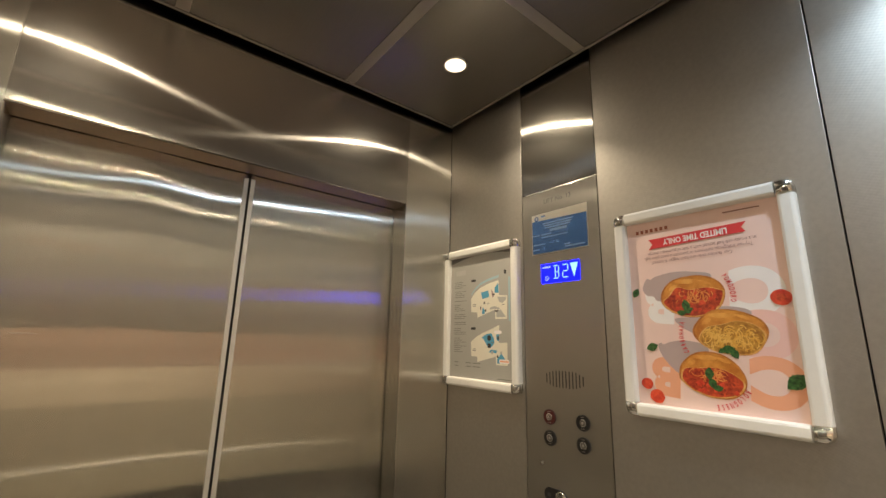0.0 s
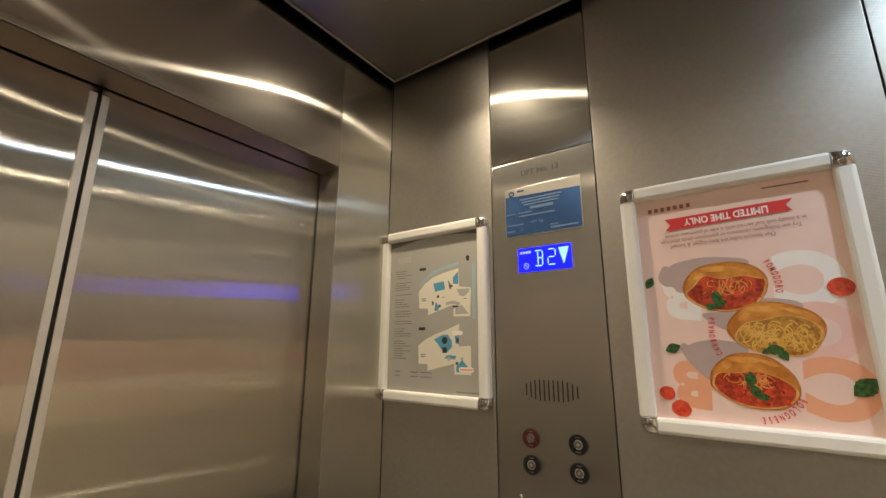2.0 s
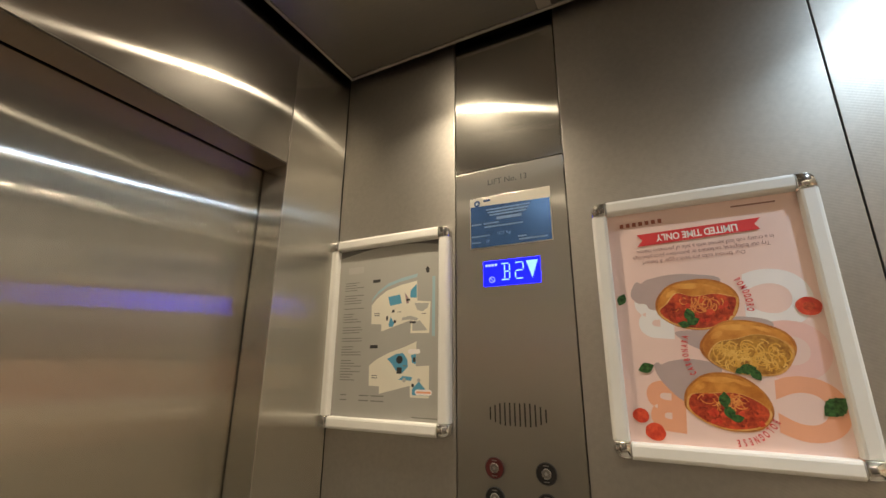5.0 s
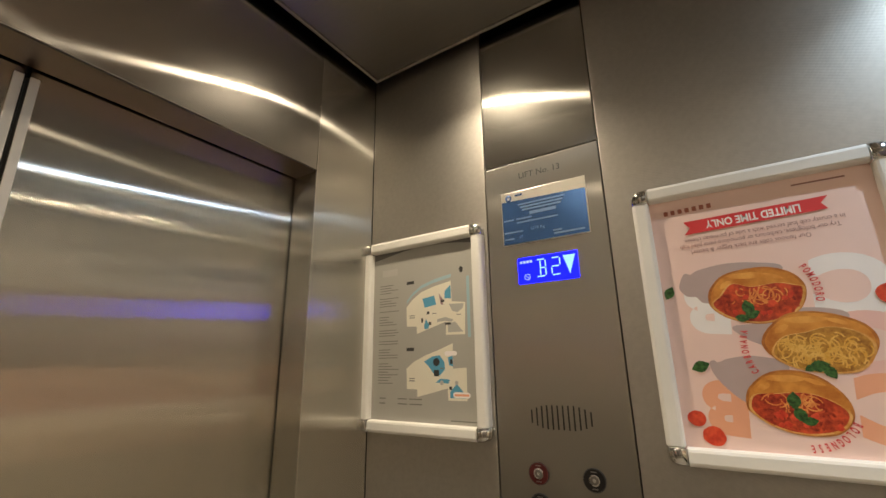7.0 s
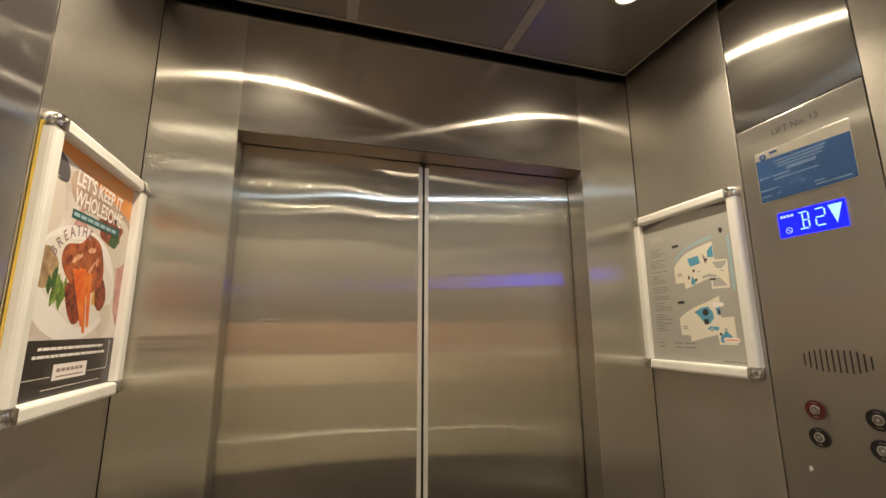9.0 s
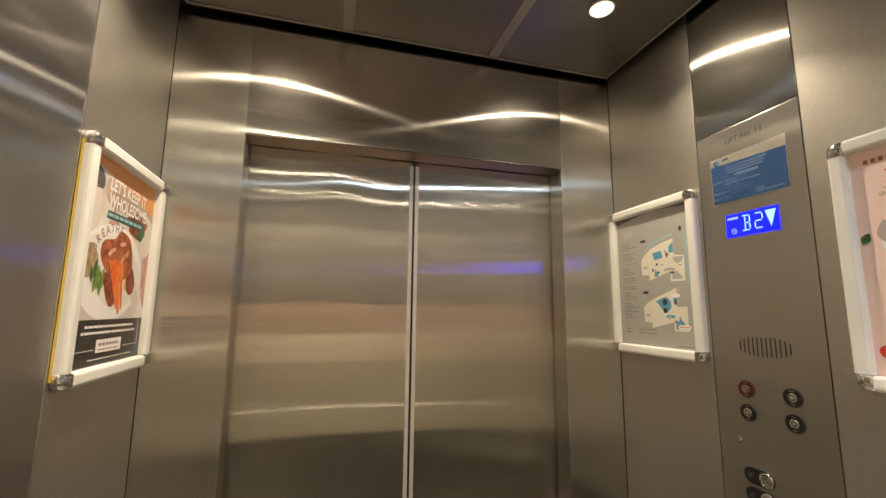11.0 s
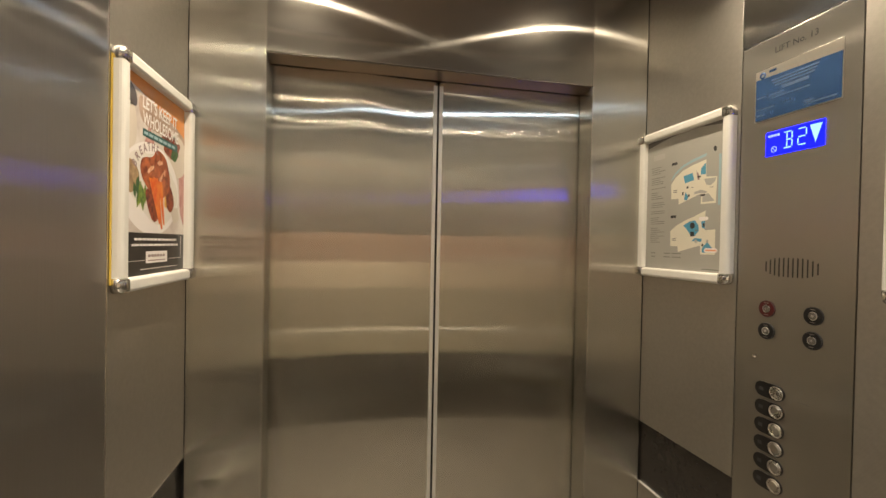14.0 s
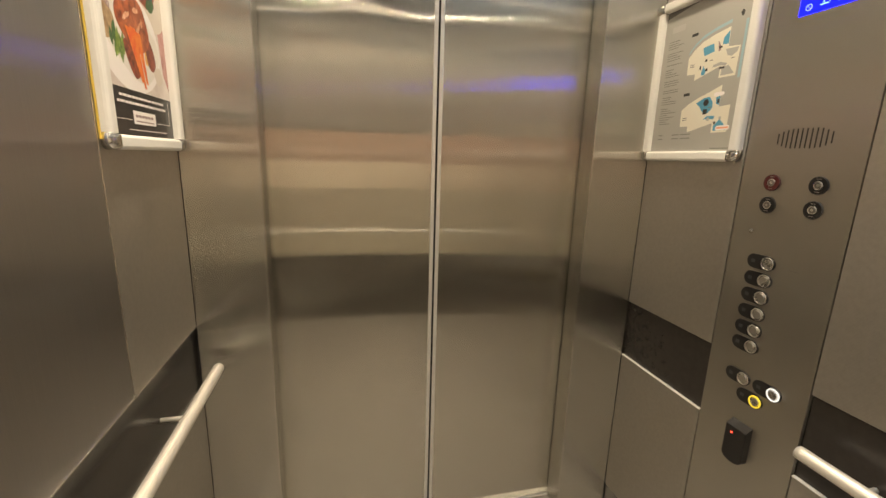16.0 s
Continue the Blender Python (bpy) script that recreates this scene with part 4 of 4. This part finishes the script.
    for y0, y1, z0, z1, wd in ((1.342, 1.392, 1.716, 1.602, 0.013), (1.366, 1.404, 1.720, 1.588, 0.014), (1.392, 1.416, 1.714, 1.600, 0.012)):
        printed("carrot", [at(y0 - wd, z0), at(y1 - 0.005, z1), at(y1 + 0.004, z1), at(y0 + wd, z0)], h + 0.0003, P_CARROT, sheet_)
        h += 0.0002
    h += 0.001
    printed("black_field", rect(-0.172, 0.172, -0.240, 1.576 - cz), h, P_BLACK, sheet_)
    h += 0.0003
    lettering("LET'S KEEP IT", *at(1.394, 1.892), h, 0.043, P_WHITE, sheet_, -1.5, 0.80, 0.0010)
    lettering("WHOLESOME", *at(1.400, 1.853), h, 0.044, P_WHITE, sheet_, -1.5, 0.76, 0.0010)
    printed("teal_strip", rect(1.297 - cy, 1.497 - cy, 1.813 - cz, 1.831 - cz), h, P_TEAL, sheet_)
    arc_lettering("BREATHE", *at(1.352, 1.690), 0.104, 152, 78, h, 0.030, P_GREYSH, sheet_, False, 0.0006)
    rows = [(1.303 + 0.026 * k - cy, 1.303 + 0.026 * k + 0.021 - cy, 1.822 - cz, 0.0075) for k in range(7)]
    bars(rows, h + 0.0003, P_SKY, sheet_)
    rng = random.Random(21)
    rows = []
    for z, y0, y1 in ((1.560, 1.262, 1.496), (1.546, 1.250, 1.508)):
        y = y0
        while y < y1:
            step = min(rng.uniform(0.010, 0.026), y1 - y)
            rows.append((y - cy, y + step - cy, z - cz, 0.0056))
            y += step + 0.0018
    rows += [(1.226 - cy, 1.312 - cy, 1.508 - cz, 0.0012), (1.446 - cy, 1.528 - cy, 1.508 - cz, 0.0012), (1.226 - cy, 1.2275 - cy, 1.540 - cz, 0.062), (1.5265 - cy, 1.528 - cy, 1.540 - cz, 0.062), (1.290 - cy, 1.500 - cy, 1.486 - cz, 0.0016)]
    bars(rows, h, P_WHITE, sheet_)
    printed("brand_box", rect(1.318 - cy, 1.438 - cy, 1.500 - cz, 1.530 - cz), h, P_WHITE, sheet_)
    bars([(1.330 - cy + 0.016 * k, 1.330 - cy + 0.016 * k + 0.0125, 1.5185 - cz, 0.0065) for k in range(6)] + [(1.330 - cy, 1.426 - cy, 1.5065 - cz, 0.0028)], h + 0.0003, P_GREYSH, sheet_)
    flatten(sheet_, low)


dish_poster()

# ---------------------------------------------------------------- control panel
M_FACE = brushed("panel_steel", (0.55, 0.52, 0.47), 0.014, 0.30, 0.0006, 2.0, (0, 0, 1), 0.45, 0.46)
M_LCD = glowing("lit_blue_screen", (0.0015, 0.0025, 1.0), 6.5)
M_GLYPH = glowing("lit_pale_segment", (0.34, 0.70, 1.0), 1.1)
M_GLYPH2 = glowing("lit_small_segment", (0.40, 0.55, 1.0), 1.0)
M_PLATEBLUE = plain("blue_enamel", (0.10, 0.23, 0.58), 0.24, 0.75, 0.06, 20)
M_PLATETEXT = plain("pale_blue_engraving", (0.28, 0.41, 0.66), 0.34, 0.7)
M_PLATESTEEL = plain("plate_metal", (0.80, 0.76, 0.68), 0.32, 0.85)
M_ETCH = plain("etched_grey", (0.16, 0.15, 0.14), 0.6)
M_BLACKPL = plain("black_plastic", (0.012, 0.011, 0.011), 0.32)
M_REDRING = plain("red_ring", (0.075, 0.010, 0.010), 0.35)
M_YELRING = glowing("yellow_halo", (1.0, 0.72, 0.06), 0.55)
M_WHTRING = glowing("white_halo", (1.0, 0.97, 0.90), 0.55)
M_MARK = plain("dark_grey_mark", (0.05, 0.05, 0.05), 0.5)
M_CAP = plain("dull_button_steel", (0.30, 0.28, 0.26), 0.35, 0.9)
M_KNOB = plain("button_steel", (0.66, 0.64, 0.60), 0.28, 1.0)
M_LED = glowing("red_led", (1.0, 0.04, 0.02), 6.0)

PY = 1.025
cop = tagged(empty("control_panel", wall_frame("right", PY, 0.0)), "tall brushed steel lift control panel with blue display", "control panel")
part("faceplate", cube(-0.150 + GAP, 0.150 - GAP, KICK, 2.146 - GAP, -0.012, 0.0, bevel=0.0010), M_FACE, cop)
part("lower_plate", cube(-0.150 + GAP, 0.150 - GAP, ZF, KICK - 0.004, -0.013, -0.006, bevel=0.0010), M_FACE, cop)


def cu(y):
    return PY - y


lettering("LIFT No. 13", cu(1.024), 2.1045, 0.0005, 0.0225, M_MARK, cop, 0, 1.0, 0.0001)

for y0, z0, y1, z1 in ((1.056, 2.204, 1.030, 2.2095), (0.992, 1.1772, 0.966, 1.1768)):
    part("scratch", plate(bmesh.new(), [(cu(y0), z0), (cu(y1), z1), (cu(y1), z1 + 0.0014), (cu(y0), z0 + 0.0014)], 0.0002, 0.0004), M_TRIM if z0 > 2 else M_ETCH, cop, "short scratch in the steel")

# licence plate
lic = part("notice_plate", cube(cu(1.131), cu(0.913), 1.922, 2.064, 0.0002, 0.0016, bevel=0.0004), M_PLATESTEEL, cop, "blue and silver engraved notice plate")
part("blue_field", plate(bmesh.new(), [(cu(1.129), 1.924), (cu(0.915), 1.924), (cu(0.915), 2.033), (cu(1.129), 2.040)], 0.0018, 0.0021), M_PLATEBLUE, lic)
part("round_mark", ring(bmesh.new(), cu(1.110), 2.048, 0.0020, 0.0065, 0.0024, 20, 6), M_PLATEBLUE, lic)
bars([(cu(1.092), cu(1.072), 2.053, 0.006)], 0.0019, M_PLATEBLUE, lic, "brand_bar")
bars([(cu(1.085), cu(0.965), 2.026, 0.004), (cu(1.080), cu(0.970), 2.018, 0.004), (cu(1.075), cu(0.975), 2.010, 0.004),
      (cu(1.056), cu(0.988), 1.999, 0.008),
      (cu(1.126), cu(1.098), 1.988, 0.004), (cu(1.092), cu(1.050), 1.988, 0.004), (cu(1.090), cu(0.985), 1.978, 0.004),
      (cu(1.126), cu(1.075), 1.955, 0.004), (cu(1.126), cu(1.100), 1.938, 0.004), (cu(1.000), cu(0.978), 1.942, 0.004), (cu(0.998), cu(0.925), 1.934, 0.004)], 0.0023, M_PLATETEXT, lic)
lettering("1275 Kg", cu(1.038), 1.957, 0.0024, 0.011, M_PLATETEXT, lic)
lettering("17", cu(1.082), 1.939, 0.0024, 0.010, M_PLATETEXT, lic)

# display: B2 and an arrow that points down
lcd = part("display", cube(cu(1.096), cu(0.949), 1.820, 1.885, 0.0002, 0.0016, bevel=0.0005), M_LCD, cop, "lit blue display")
bm = bmesh.new()
D0 = 0.0018


def seg(bm, u0, v0, u1, v1, t):
    d = Vector((u1 - u0, v1 - v0)).normalized() * t / 2
    n = Vector((-d.y, d.x))
    plate(bm, [(u0 - n.x, v0 - n.y), (u1 - n.x, v1 - n.y), (u1 + d.x, v1 + d.y), (u1 + n.x, v1 + n.y), (u0 + n.x, v0 + n.y), (u0 - d.x, v0 - d.y)], D0, D0 + 0.0002)


ub, uz, t = cu(1.046), cu(1.013), 0.0032
for a in ((0.000, 1.875, 0.017, 1.875), (0.000, 1.834, 0.017, 1.834), (0.006, 1.8545, 0.017, 1.8545), (0.020, 1.872, 0.020, 1.857), (0.020, 1.852, 0.020, 1.837), (0.007, 1.871, 0.007, 1.858), (0.007, 1.851, 0.007, 1.838)):
    seg(bm, ub + a[0], a[1], ub + a[2], a[3], t)
for a in ((0.004, 1.875, 0.019, 1.875), (0.022, 1.872, 0.022, 1.858), (0.004, 1.8545, 0.019, 1.8545), (0.002, 1.851, 0.002, 1.838), (0.004, 1.834, 0.020, 1.834)):
    seg(bm, uz + a[0], a[1], uz + a[2], a[3], t)
part("digits", bm, M_GLYPH, lcd, "pale segments that read B2")
part("arrow", plate(bmesh.new(), [(cu(0.983), 1.877), (cu(0.969), 1.832), (cu(0.954), 1.877)], D0, D0 + 0.0002), M_GLYPH, lcd, "pale arrow that points down")
bars([(cu(1.090) + 0.0083 * k, cu(1.090) + 0.0083 * k + 0.0065, 1.8735, 0.0062) for k in range(4)], D0, M_GLYPH2, lcd, "brand_bar")
bm = ring(bmesh.new(), cu(1.073), 1.836, D0, 0.0072, 0.0008, 20, 6)
seg(bm, cu(1.078), 1.841, cu(1.068), 1.831, 0.0014)
part("no_smoking_sign", bm, M_GLYPH2, lcd)

# loudspeaker slots
for k in range(12):
    u = cu(1.087) + 0.0119 * k
    h = (0.014, 0.019, 0.023, 0.025)[min(k, 11 - k, 3)]
    part("speaker_slot", plate(bmesh.new(), [(u - 0.0017, 1.518 - h), (u + 0.0017, 1.518 - h), (u + 0.0017, 1.518 + h), (u - 0.0017, 1.518 + h)], -0.0005, 0.0004), M_BLACKPL, cop)


def round_button(y, z, collar):
    b = part("button", disc(bmesh.new(), cu(y), z, 0.0002, 0.0045, 0.0225, 36, 0.021), collar, cop)
    part("rim", ring(bmesh.new(), cu(y), z, 0.0030, 0.0222, 0.0008, 32, 6), M_MARK, b)
    part("inner_ring", ring(bmesh.new(), cu(y), z, 0.0047, 0.0098, 0.0010), M_KNOB, b)
    part("button_cap", disc(bmesh.new(), cu(y), z, 0.0046, 0.0058, 0.0088, 28, 0.0080), M_CAP, b)
    part("button_dot", disc(bmesh.new(), cu(y), z, 0.0059, 0.0066, 0.0034, 18, 0.0030), M_KNOB, b)
    for sgn in (-1, 1):
        bars([(cu(y) - 0.006, cu(y) + 0.006, z + sgn * 0.0158, 0.0022)], 0.0046, M_CAP, b)


for y, z, collar in ((1.0795, 1.4025, M_REDRING), (0.962, 1.4025, M_BLACKPL), (1.080, 1.3415, M_BLACKPL), (0.963, 1.3415, M_BLACKPL)):
    round_button(y, z, collar)
part("stud", disc(disc(bmesh.new(), cu(1.112), 1.264, 0.0002, 0.0030, 0.0070, 20, 0.0062), cu(1.112), 1.264, 0.0031, 0.0060, 0.0050, 20, 0.0018), M_CHROME, cop, "small chrome stud")


def oval_button(y0, y1, z, face, r=0.0205, halo=None):
    b = part("floor_button", plate(bmesh.new(), stadium(cu(y0), cu(y1), z, r), 0.0002, 0.0035), M_BLACKPL, cop, "black oval plate with a round steel button")
    u = cu(y1) - r
    part("button_ring", ring(bmesh.new(), u, z, 0.0052, r * 0.80, 0.0022, 28, 8), halo or M_KNOB, b)
    part("button_cap", disc(bmesh.new(), u, z, 0.0036, 0.0070, r * 0.66, 28, r * 0.56), face, b)
    bars([(cu(y0) + 0.012, cu(y0) + 0.024, z, 0.010)], 0.0037, M_MARK, b, "raised_mark")


for k in range(6):
    oval_button(1.1065, 1.0255, 1.1815 - 0.0497 * k, M_KNOB)
oval_button(1.1075, 1.0295, 0.830, M_KNOB)
oval_button(1.0200, 0.9385, 0.8305, M_KNOB, 0.0205, M_WHTRING)
oval_button(1.0620, 0.9825, 0.7825, M_KNOB, 0.0205, M_YELRING)

# card reader
rc = cu(1.026)
outline = [(rc - 0.032, 0.698)] + [(rc + 0.032 * math.cos(math.pi + math.pi * k / 12), 0.588 + 0.018 * math.sin(math.pi + math.pi * k / 12)) for k in range(13)] + [(rc + 0.032, 0.698)]
bm = plate(bmesh.new(), outline, 0.0003, 0.024)
for v in bm.verts:
    if v.co.z > 0.01 and v.co.y > 0.69:
        v.co.y -= 0.014
bmesh.ops.bevel(bm, geom=[e for e in bm.edges if min(v.co.z for v in e.verts) > 0.01], offset=0.003, segments=2, affect="EDGES", profile=0.6)
reader = part("card_reader", bm, M_BLACKPL, cop, "black card reader with a sloped top and a red light")
part("red_light", disc(bmesh.new(), cu(1.036), 0.664, 0.0241, 0.0249, 0.0026, 12), M_LED, reader)


# ---------------------------------------------------------------- landing behind the doors
before_landing = set(bpy.data.objects)
M_WHITE = plain("white_wall_paint", (0.80, 0.80, 0.79), 0.6, 0, 0.03, 6, 0, 0.0004)
M_TILE = mottled("grey_floor_tile", (0.46, 0.47, 0.47), (0.56, 0.57, 0.57), 9, 0.35, 0.15)
M_GROUT = plain("grout", (0.30, 0.30, 0.30), 0.8)
M_SKIRT = plain("steel_skirting", (0.55, 0.55, 0.54), 0.4, 0.8)
M_SIGNBLUE = plain("sign_blue", (0.03, 0.05, 0.45), 0.4)
M_SIGNYEL = plain("sign_yellow", (0.85, 0.62, 0.02), 0.4)
M_SIGNGREY = plain("sign_grey", (0.10, 0.105, 0.11), 0.4)
M_EXIT = glowing("lit_green_sign", (0.0, 0.62, 0.40), 1.2)
M_EXITW = glowing("lit_white_symbol", (0.85, 1.0, 0.95), 1.2)
M_LENS_D = glowing("daylight_lens", (0.92, 0.96, 1.0), 8.0)
LX0, LX1, LY0, LY1, LZ = -1.0, 2.9, 1.80, 4.40, 2.27
for name, x0, x1 in (("door_3", 0.100, 0.7125), ("door_4", 0.7145, 1.325)):
    tagged(part(name, cube(x0, x1, 1.738, 1.770, ZF + 0.008, 2.215, bevel=0.002), M_DOOR), "closed stainless landing door behind the car door", "lift door", kind="structure")
bm = bmesh.new()
box(bm, LX0, OPL - 0.01, LY0, LY0 + 0.15, 0, LZ)
box(bm, OPR + 0.01, LX1, LY0, LY0 + 0.15, 0, LZ)
box(bm, OPL - 0.0099, OPR + 0.0099, LY0, LY0 + 0.15, 2.13, LZ)
tagged(part("landing_wall_lift", bm, M_WHITE), "white painted wall round the landing doors", "wall", kind="structure")
bm = bmesh.new()
box(bm, LX0, 0.860, LY1, LY1 + 0.15, 0, LZ)
box(bm, 1.815, LX1, LY1, LY1 + 0.15, 0, LZ)
box(bm, 0.8601, 1.8149, LY1, LY1 + 0.15, 2.075, LZ)
tagged(part("landing_wall_far", bm, M_WHITE), "white painted landing wall with a door", "wall", kind="structure")
tagged(part("landing_wall_west", cube(LX0 - 0.15, LX0, LY0, LY1 + 0.15, 0, LZ), M_WHITE), "white painted landing wall", "wall", kind="structure")
tagged(part("landing_wall_east", cube(LX1, LX1 + 0.15, LY0, LY1 + 0.15, 0, LZ), M_WHITE), "white painted landing wall", "wall", kind="structure")
tagged(part("landing_ceiling", cube(LX0 - 0.15, LX1 + 0.15, LY0, LY1 + 0.15, LZ + 0.001, LZ + 0.1), M_WHITE), "white plaster landing ceiling", "ceiling", kind="structure")
landing_floor = tagged(part("landing_floor", cube(LX0 - 0.15, LX1 + 0.15, DOOR_Y + 0.111, LY1 + 0.15, -0.05, -0.004), M_GROUT), "pale grey stone-look floor tiles on the landing", "floor", kind="structure")
tile_meshes = {}
for j in range(8):
    for i in range(8):
        x, y = LX0 + 0.65 * i - (0.325 if j % 2 else 0.0), 1.80 + 0.34 * j
        x0, x1, y1 = max(x, LX0 - 0.1), min(x + 0.65, LX1 + 0.1), min(y + 0.34, LY1 + 0.1)
        if x1 - x0 < 0.05 or y1 - y < 0.05:
            continue
        key = (round(x1 - x0, 3), round(y1 - y, 3))
        if key not in tile_meshes:
            first = part("tile", cube(0.002, key[0] - 0.002, 0.002, key[1] - 0.002, -0.004, 0.0, bevel=0.0012), M_TILE, landing_floor)
            tile_meshes[key] = first.data
            first.location = (x0, y, 0)
        else:
            again = new("tile", tile_meshes[key])
            again.parent, again.location = landing_floor, (x0, y, 0)
tagged(part("baseboard", cube(LX0 + 0.001, 0.815, LY1 - 0.012, LY1 - 0.0005, 0.0005, 0.11, bevel=0.002), M_SKIRT), "brushed metal skirting along the landing wall", "skirting", kind="structure")
tagged(part("baseboard", cube(1.862, LX1 - 0.001, LY1 - 0.012, LY1 - 0.0005, 0.0005, 0.11, bevel=0.002), M_SKIRT), "brushed metal skirting along the landing wall", "skirting", kind="structure")

fire = tagged(part("door_5", cube(0.890, 1.785, LY1 + 0.006, LY1 + 0.050, 0.006, 2.045, bevel=0.002), M_WHITE), "closed white fire door with a grey sign", "door", kind="structure")
for x0, x1, z0, z1 in ((0.820, 0.889, 0.0005, 2.115), (1.786, 1.857, 0.0005, 2.115), (0.8895, 1.7855, 2.046, 2.115)):
    part("door_frame", cube(x0, x1, LY1 - 0.018, LY1 - 0.0008, z0, z1, bevel=0.003), M_WHITE, fire)
part("handle_plate", cube(0.925, 0.965, LY1 - 0.002, LY1 + 0.0055, 0.97, 1.07, bevel=0.002), M_TRIM, fire)
part("door_handle", tube([(0.945, LY1 - 0.002, 1.035), (0.945, LY1 - 0.045, 1.035), (0.96, LY1 - 0.050, 1.035), (1.055, LY1 - 0.050, 1.035)], 0.009, 12), M_TRIM, fire, "steel lever handle")
sign = part("door_sign", cube(1.010, 1.650, LY1 + 0.001, LY1 + 0.0055, 1.205, 1.415, bevel=0.001), M_SIGNGREY, fire, "dark grey fire door sign")


def wall_text(body, x, y, z, size, material, parent, squeeze=0.9, bold=0.0):
    b_ = text_bm(body, size, squeeze, bold)
    b_.transform(Matrix(((1, 0, 0, x), (0, 0, -1, y), (0, 1, 0, z), (0, 0, 0, 1))))
    return part("lettering", b_, material, parent)


wall_text("FIRE SMOKE DOOR", 1.330, LY1 + 0.0004, 1.372, 0.072, M_WHITE, sign, 0.92, 0.0016)
wall_text("DO NOT OBSTRUCT", 1.250, LY1 + 0.0004, 1.303, 0.046, M_WHITE, sign)
wall_text("DO NOT HOLD OPEN", 1.262, LY1 + 0.0004, 1.240, 0.046, M_WHITE, sign)

notice = tagged(part("wall_sign", cube(0.30, 0.803, LY1 - 0.0045, LY1 - 0.0006, 1.270, 1.722, bevel=0.001), M_SIGNYEL), "yellow and blue payment notice on the white wall", "sign")
part("blue_field", cube(0.302, 0.801, LY1 - 0.0062, LY1 - 0.0048, 1.570, 1.720), M_SIGNBLUE, notice)
wall_text("PAID?", 0.665, LY1 - 0.0066, 1.640, 0.095, M_WHITE, notice, 0.85, 0.002)
for z in (1.49, 1.36):
    b_ = bmesh.new()
    for k in range(3):
        box(b_, 0.36 + 0.14 * k, 0.47 + 0.14 * k, LY1 - 0.0058, LY1 - 0.0048, z - 0.02, z + 0.02)
    part("text_bar", b_, M_GROUT, notice)

exit_sign = tagged(part("exit_sign", cube(1.195, 1.580, 3.930, 3.965, 2.020, 2.180, bevel=0.004), M_EXIT), "lit green exit sign hung from the landing ceiling", "exit sign")
part("symbol_field", plate(bmesh.new(), rect(0, 0.10, 0, 0.12), 0, 0.001), M_EXITW, exit_sign).matrix_local = Matrix(((1, 0, 0, 1.335), (0, 0, -1, 3.9295), (0, 1, 0, 2.040), (0, 0, 0, 1)))
for x in (1.25, 1.525):
    part("hanger", tube([(x, 3.947, 2.178), (x, 3.947, LZ)], 0.004, 8), M_TRIM, exit_sign)
for x, y in ((0.67, 3.98), (0.79, 2.62)):
    d_ = tagged(empty("downlight", pose(x, y, LZ)), "round white recessed downlight, lit, in the landing ceiling", "ceiling light", "landing downlights")
    part("bezel", ring(bmesh.new(), 0, 0, -0.002, 0.090, 0.006, 36), M_WHITE, d_)
    part("lens", disc(bmesh.new(), 0, 0, -0.007, -0.001, 0.084, 36), M_LENS_D, d_)
    lamp_at(x, y, LZ - 0.012, (0.92, 0.96, 1.0), 18.0, 0.16, 170)
sprinkler = tagged(empty("sprinkler", pose(1.20, 3.55, LZ)), "small metal sprinkler head in the landing ceiling", "sprinkler")
part("rose", disc(bmesh.new(), 0, 0, -0.006, 0.0, 0.030, 24), M_WHITE, sprinkler)
part("nozzle", disc(bmesh.new(), 0, 0, -0.040, -0.006, 0.009, 14), M_TRIM, sprinkler)
part("deflector", disc(bmesh.new(), 0, 0, -0.043, -0.0401, 0.016, 18), M_TRIM, sprinkler)

# the landing is level with the car's floor
for ob in list(bpy.data.objects):
    if ob not in before_landing and ob.parent is None and ob.name not in ("door_3", "door_4"):
        ob.matrix_world = Matrix.Translation((0, 0, ZF)) @ ob.matrix_world
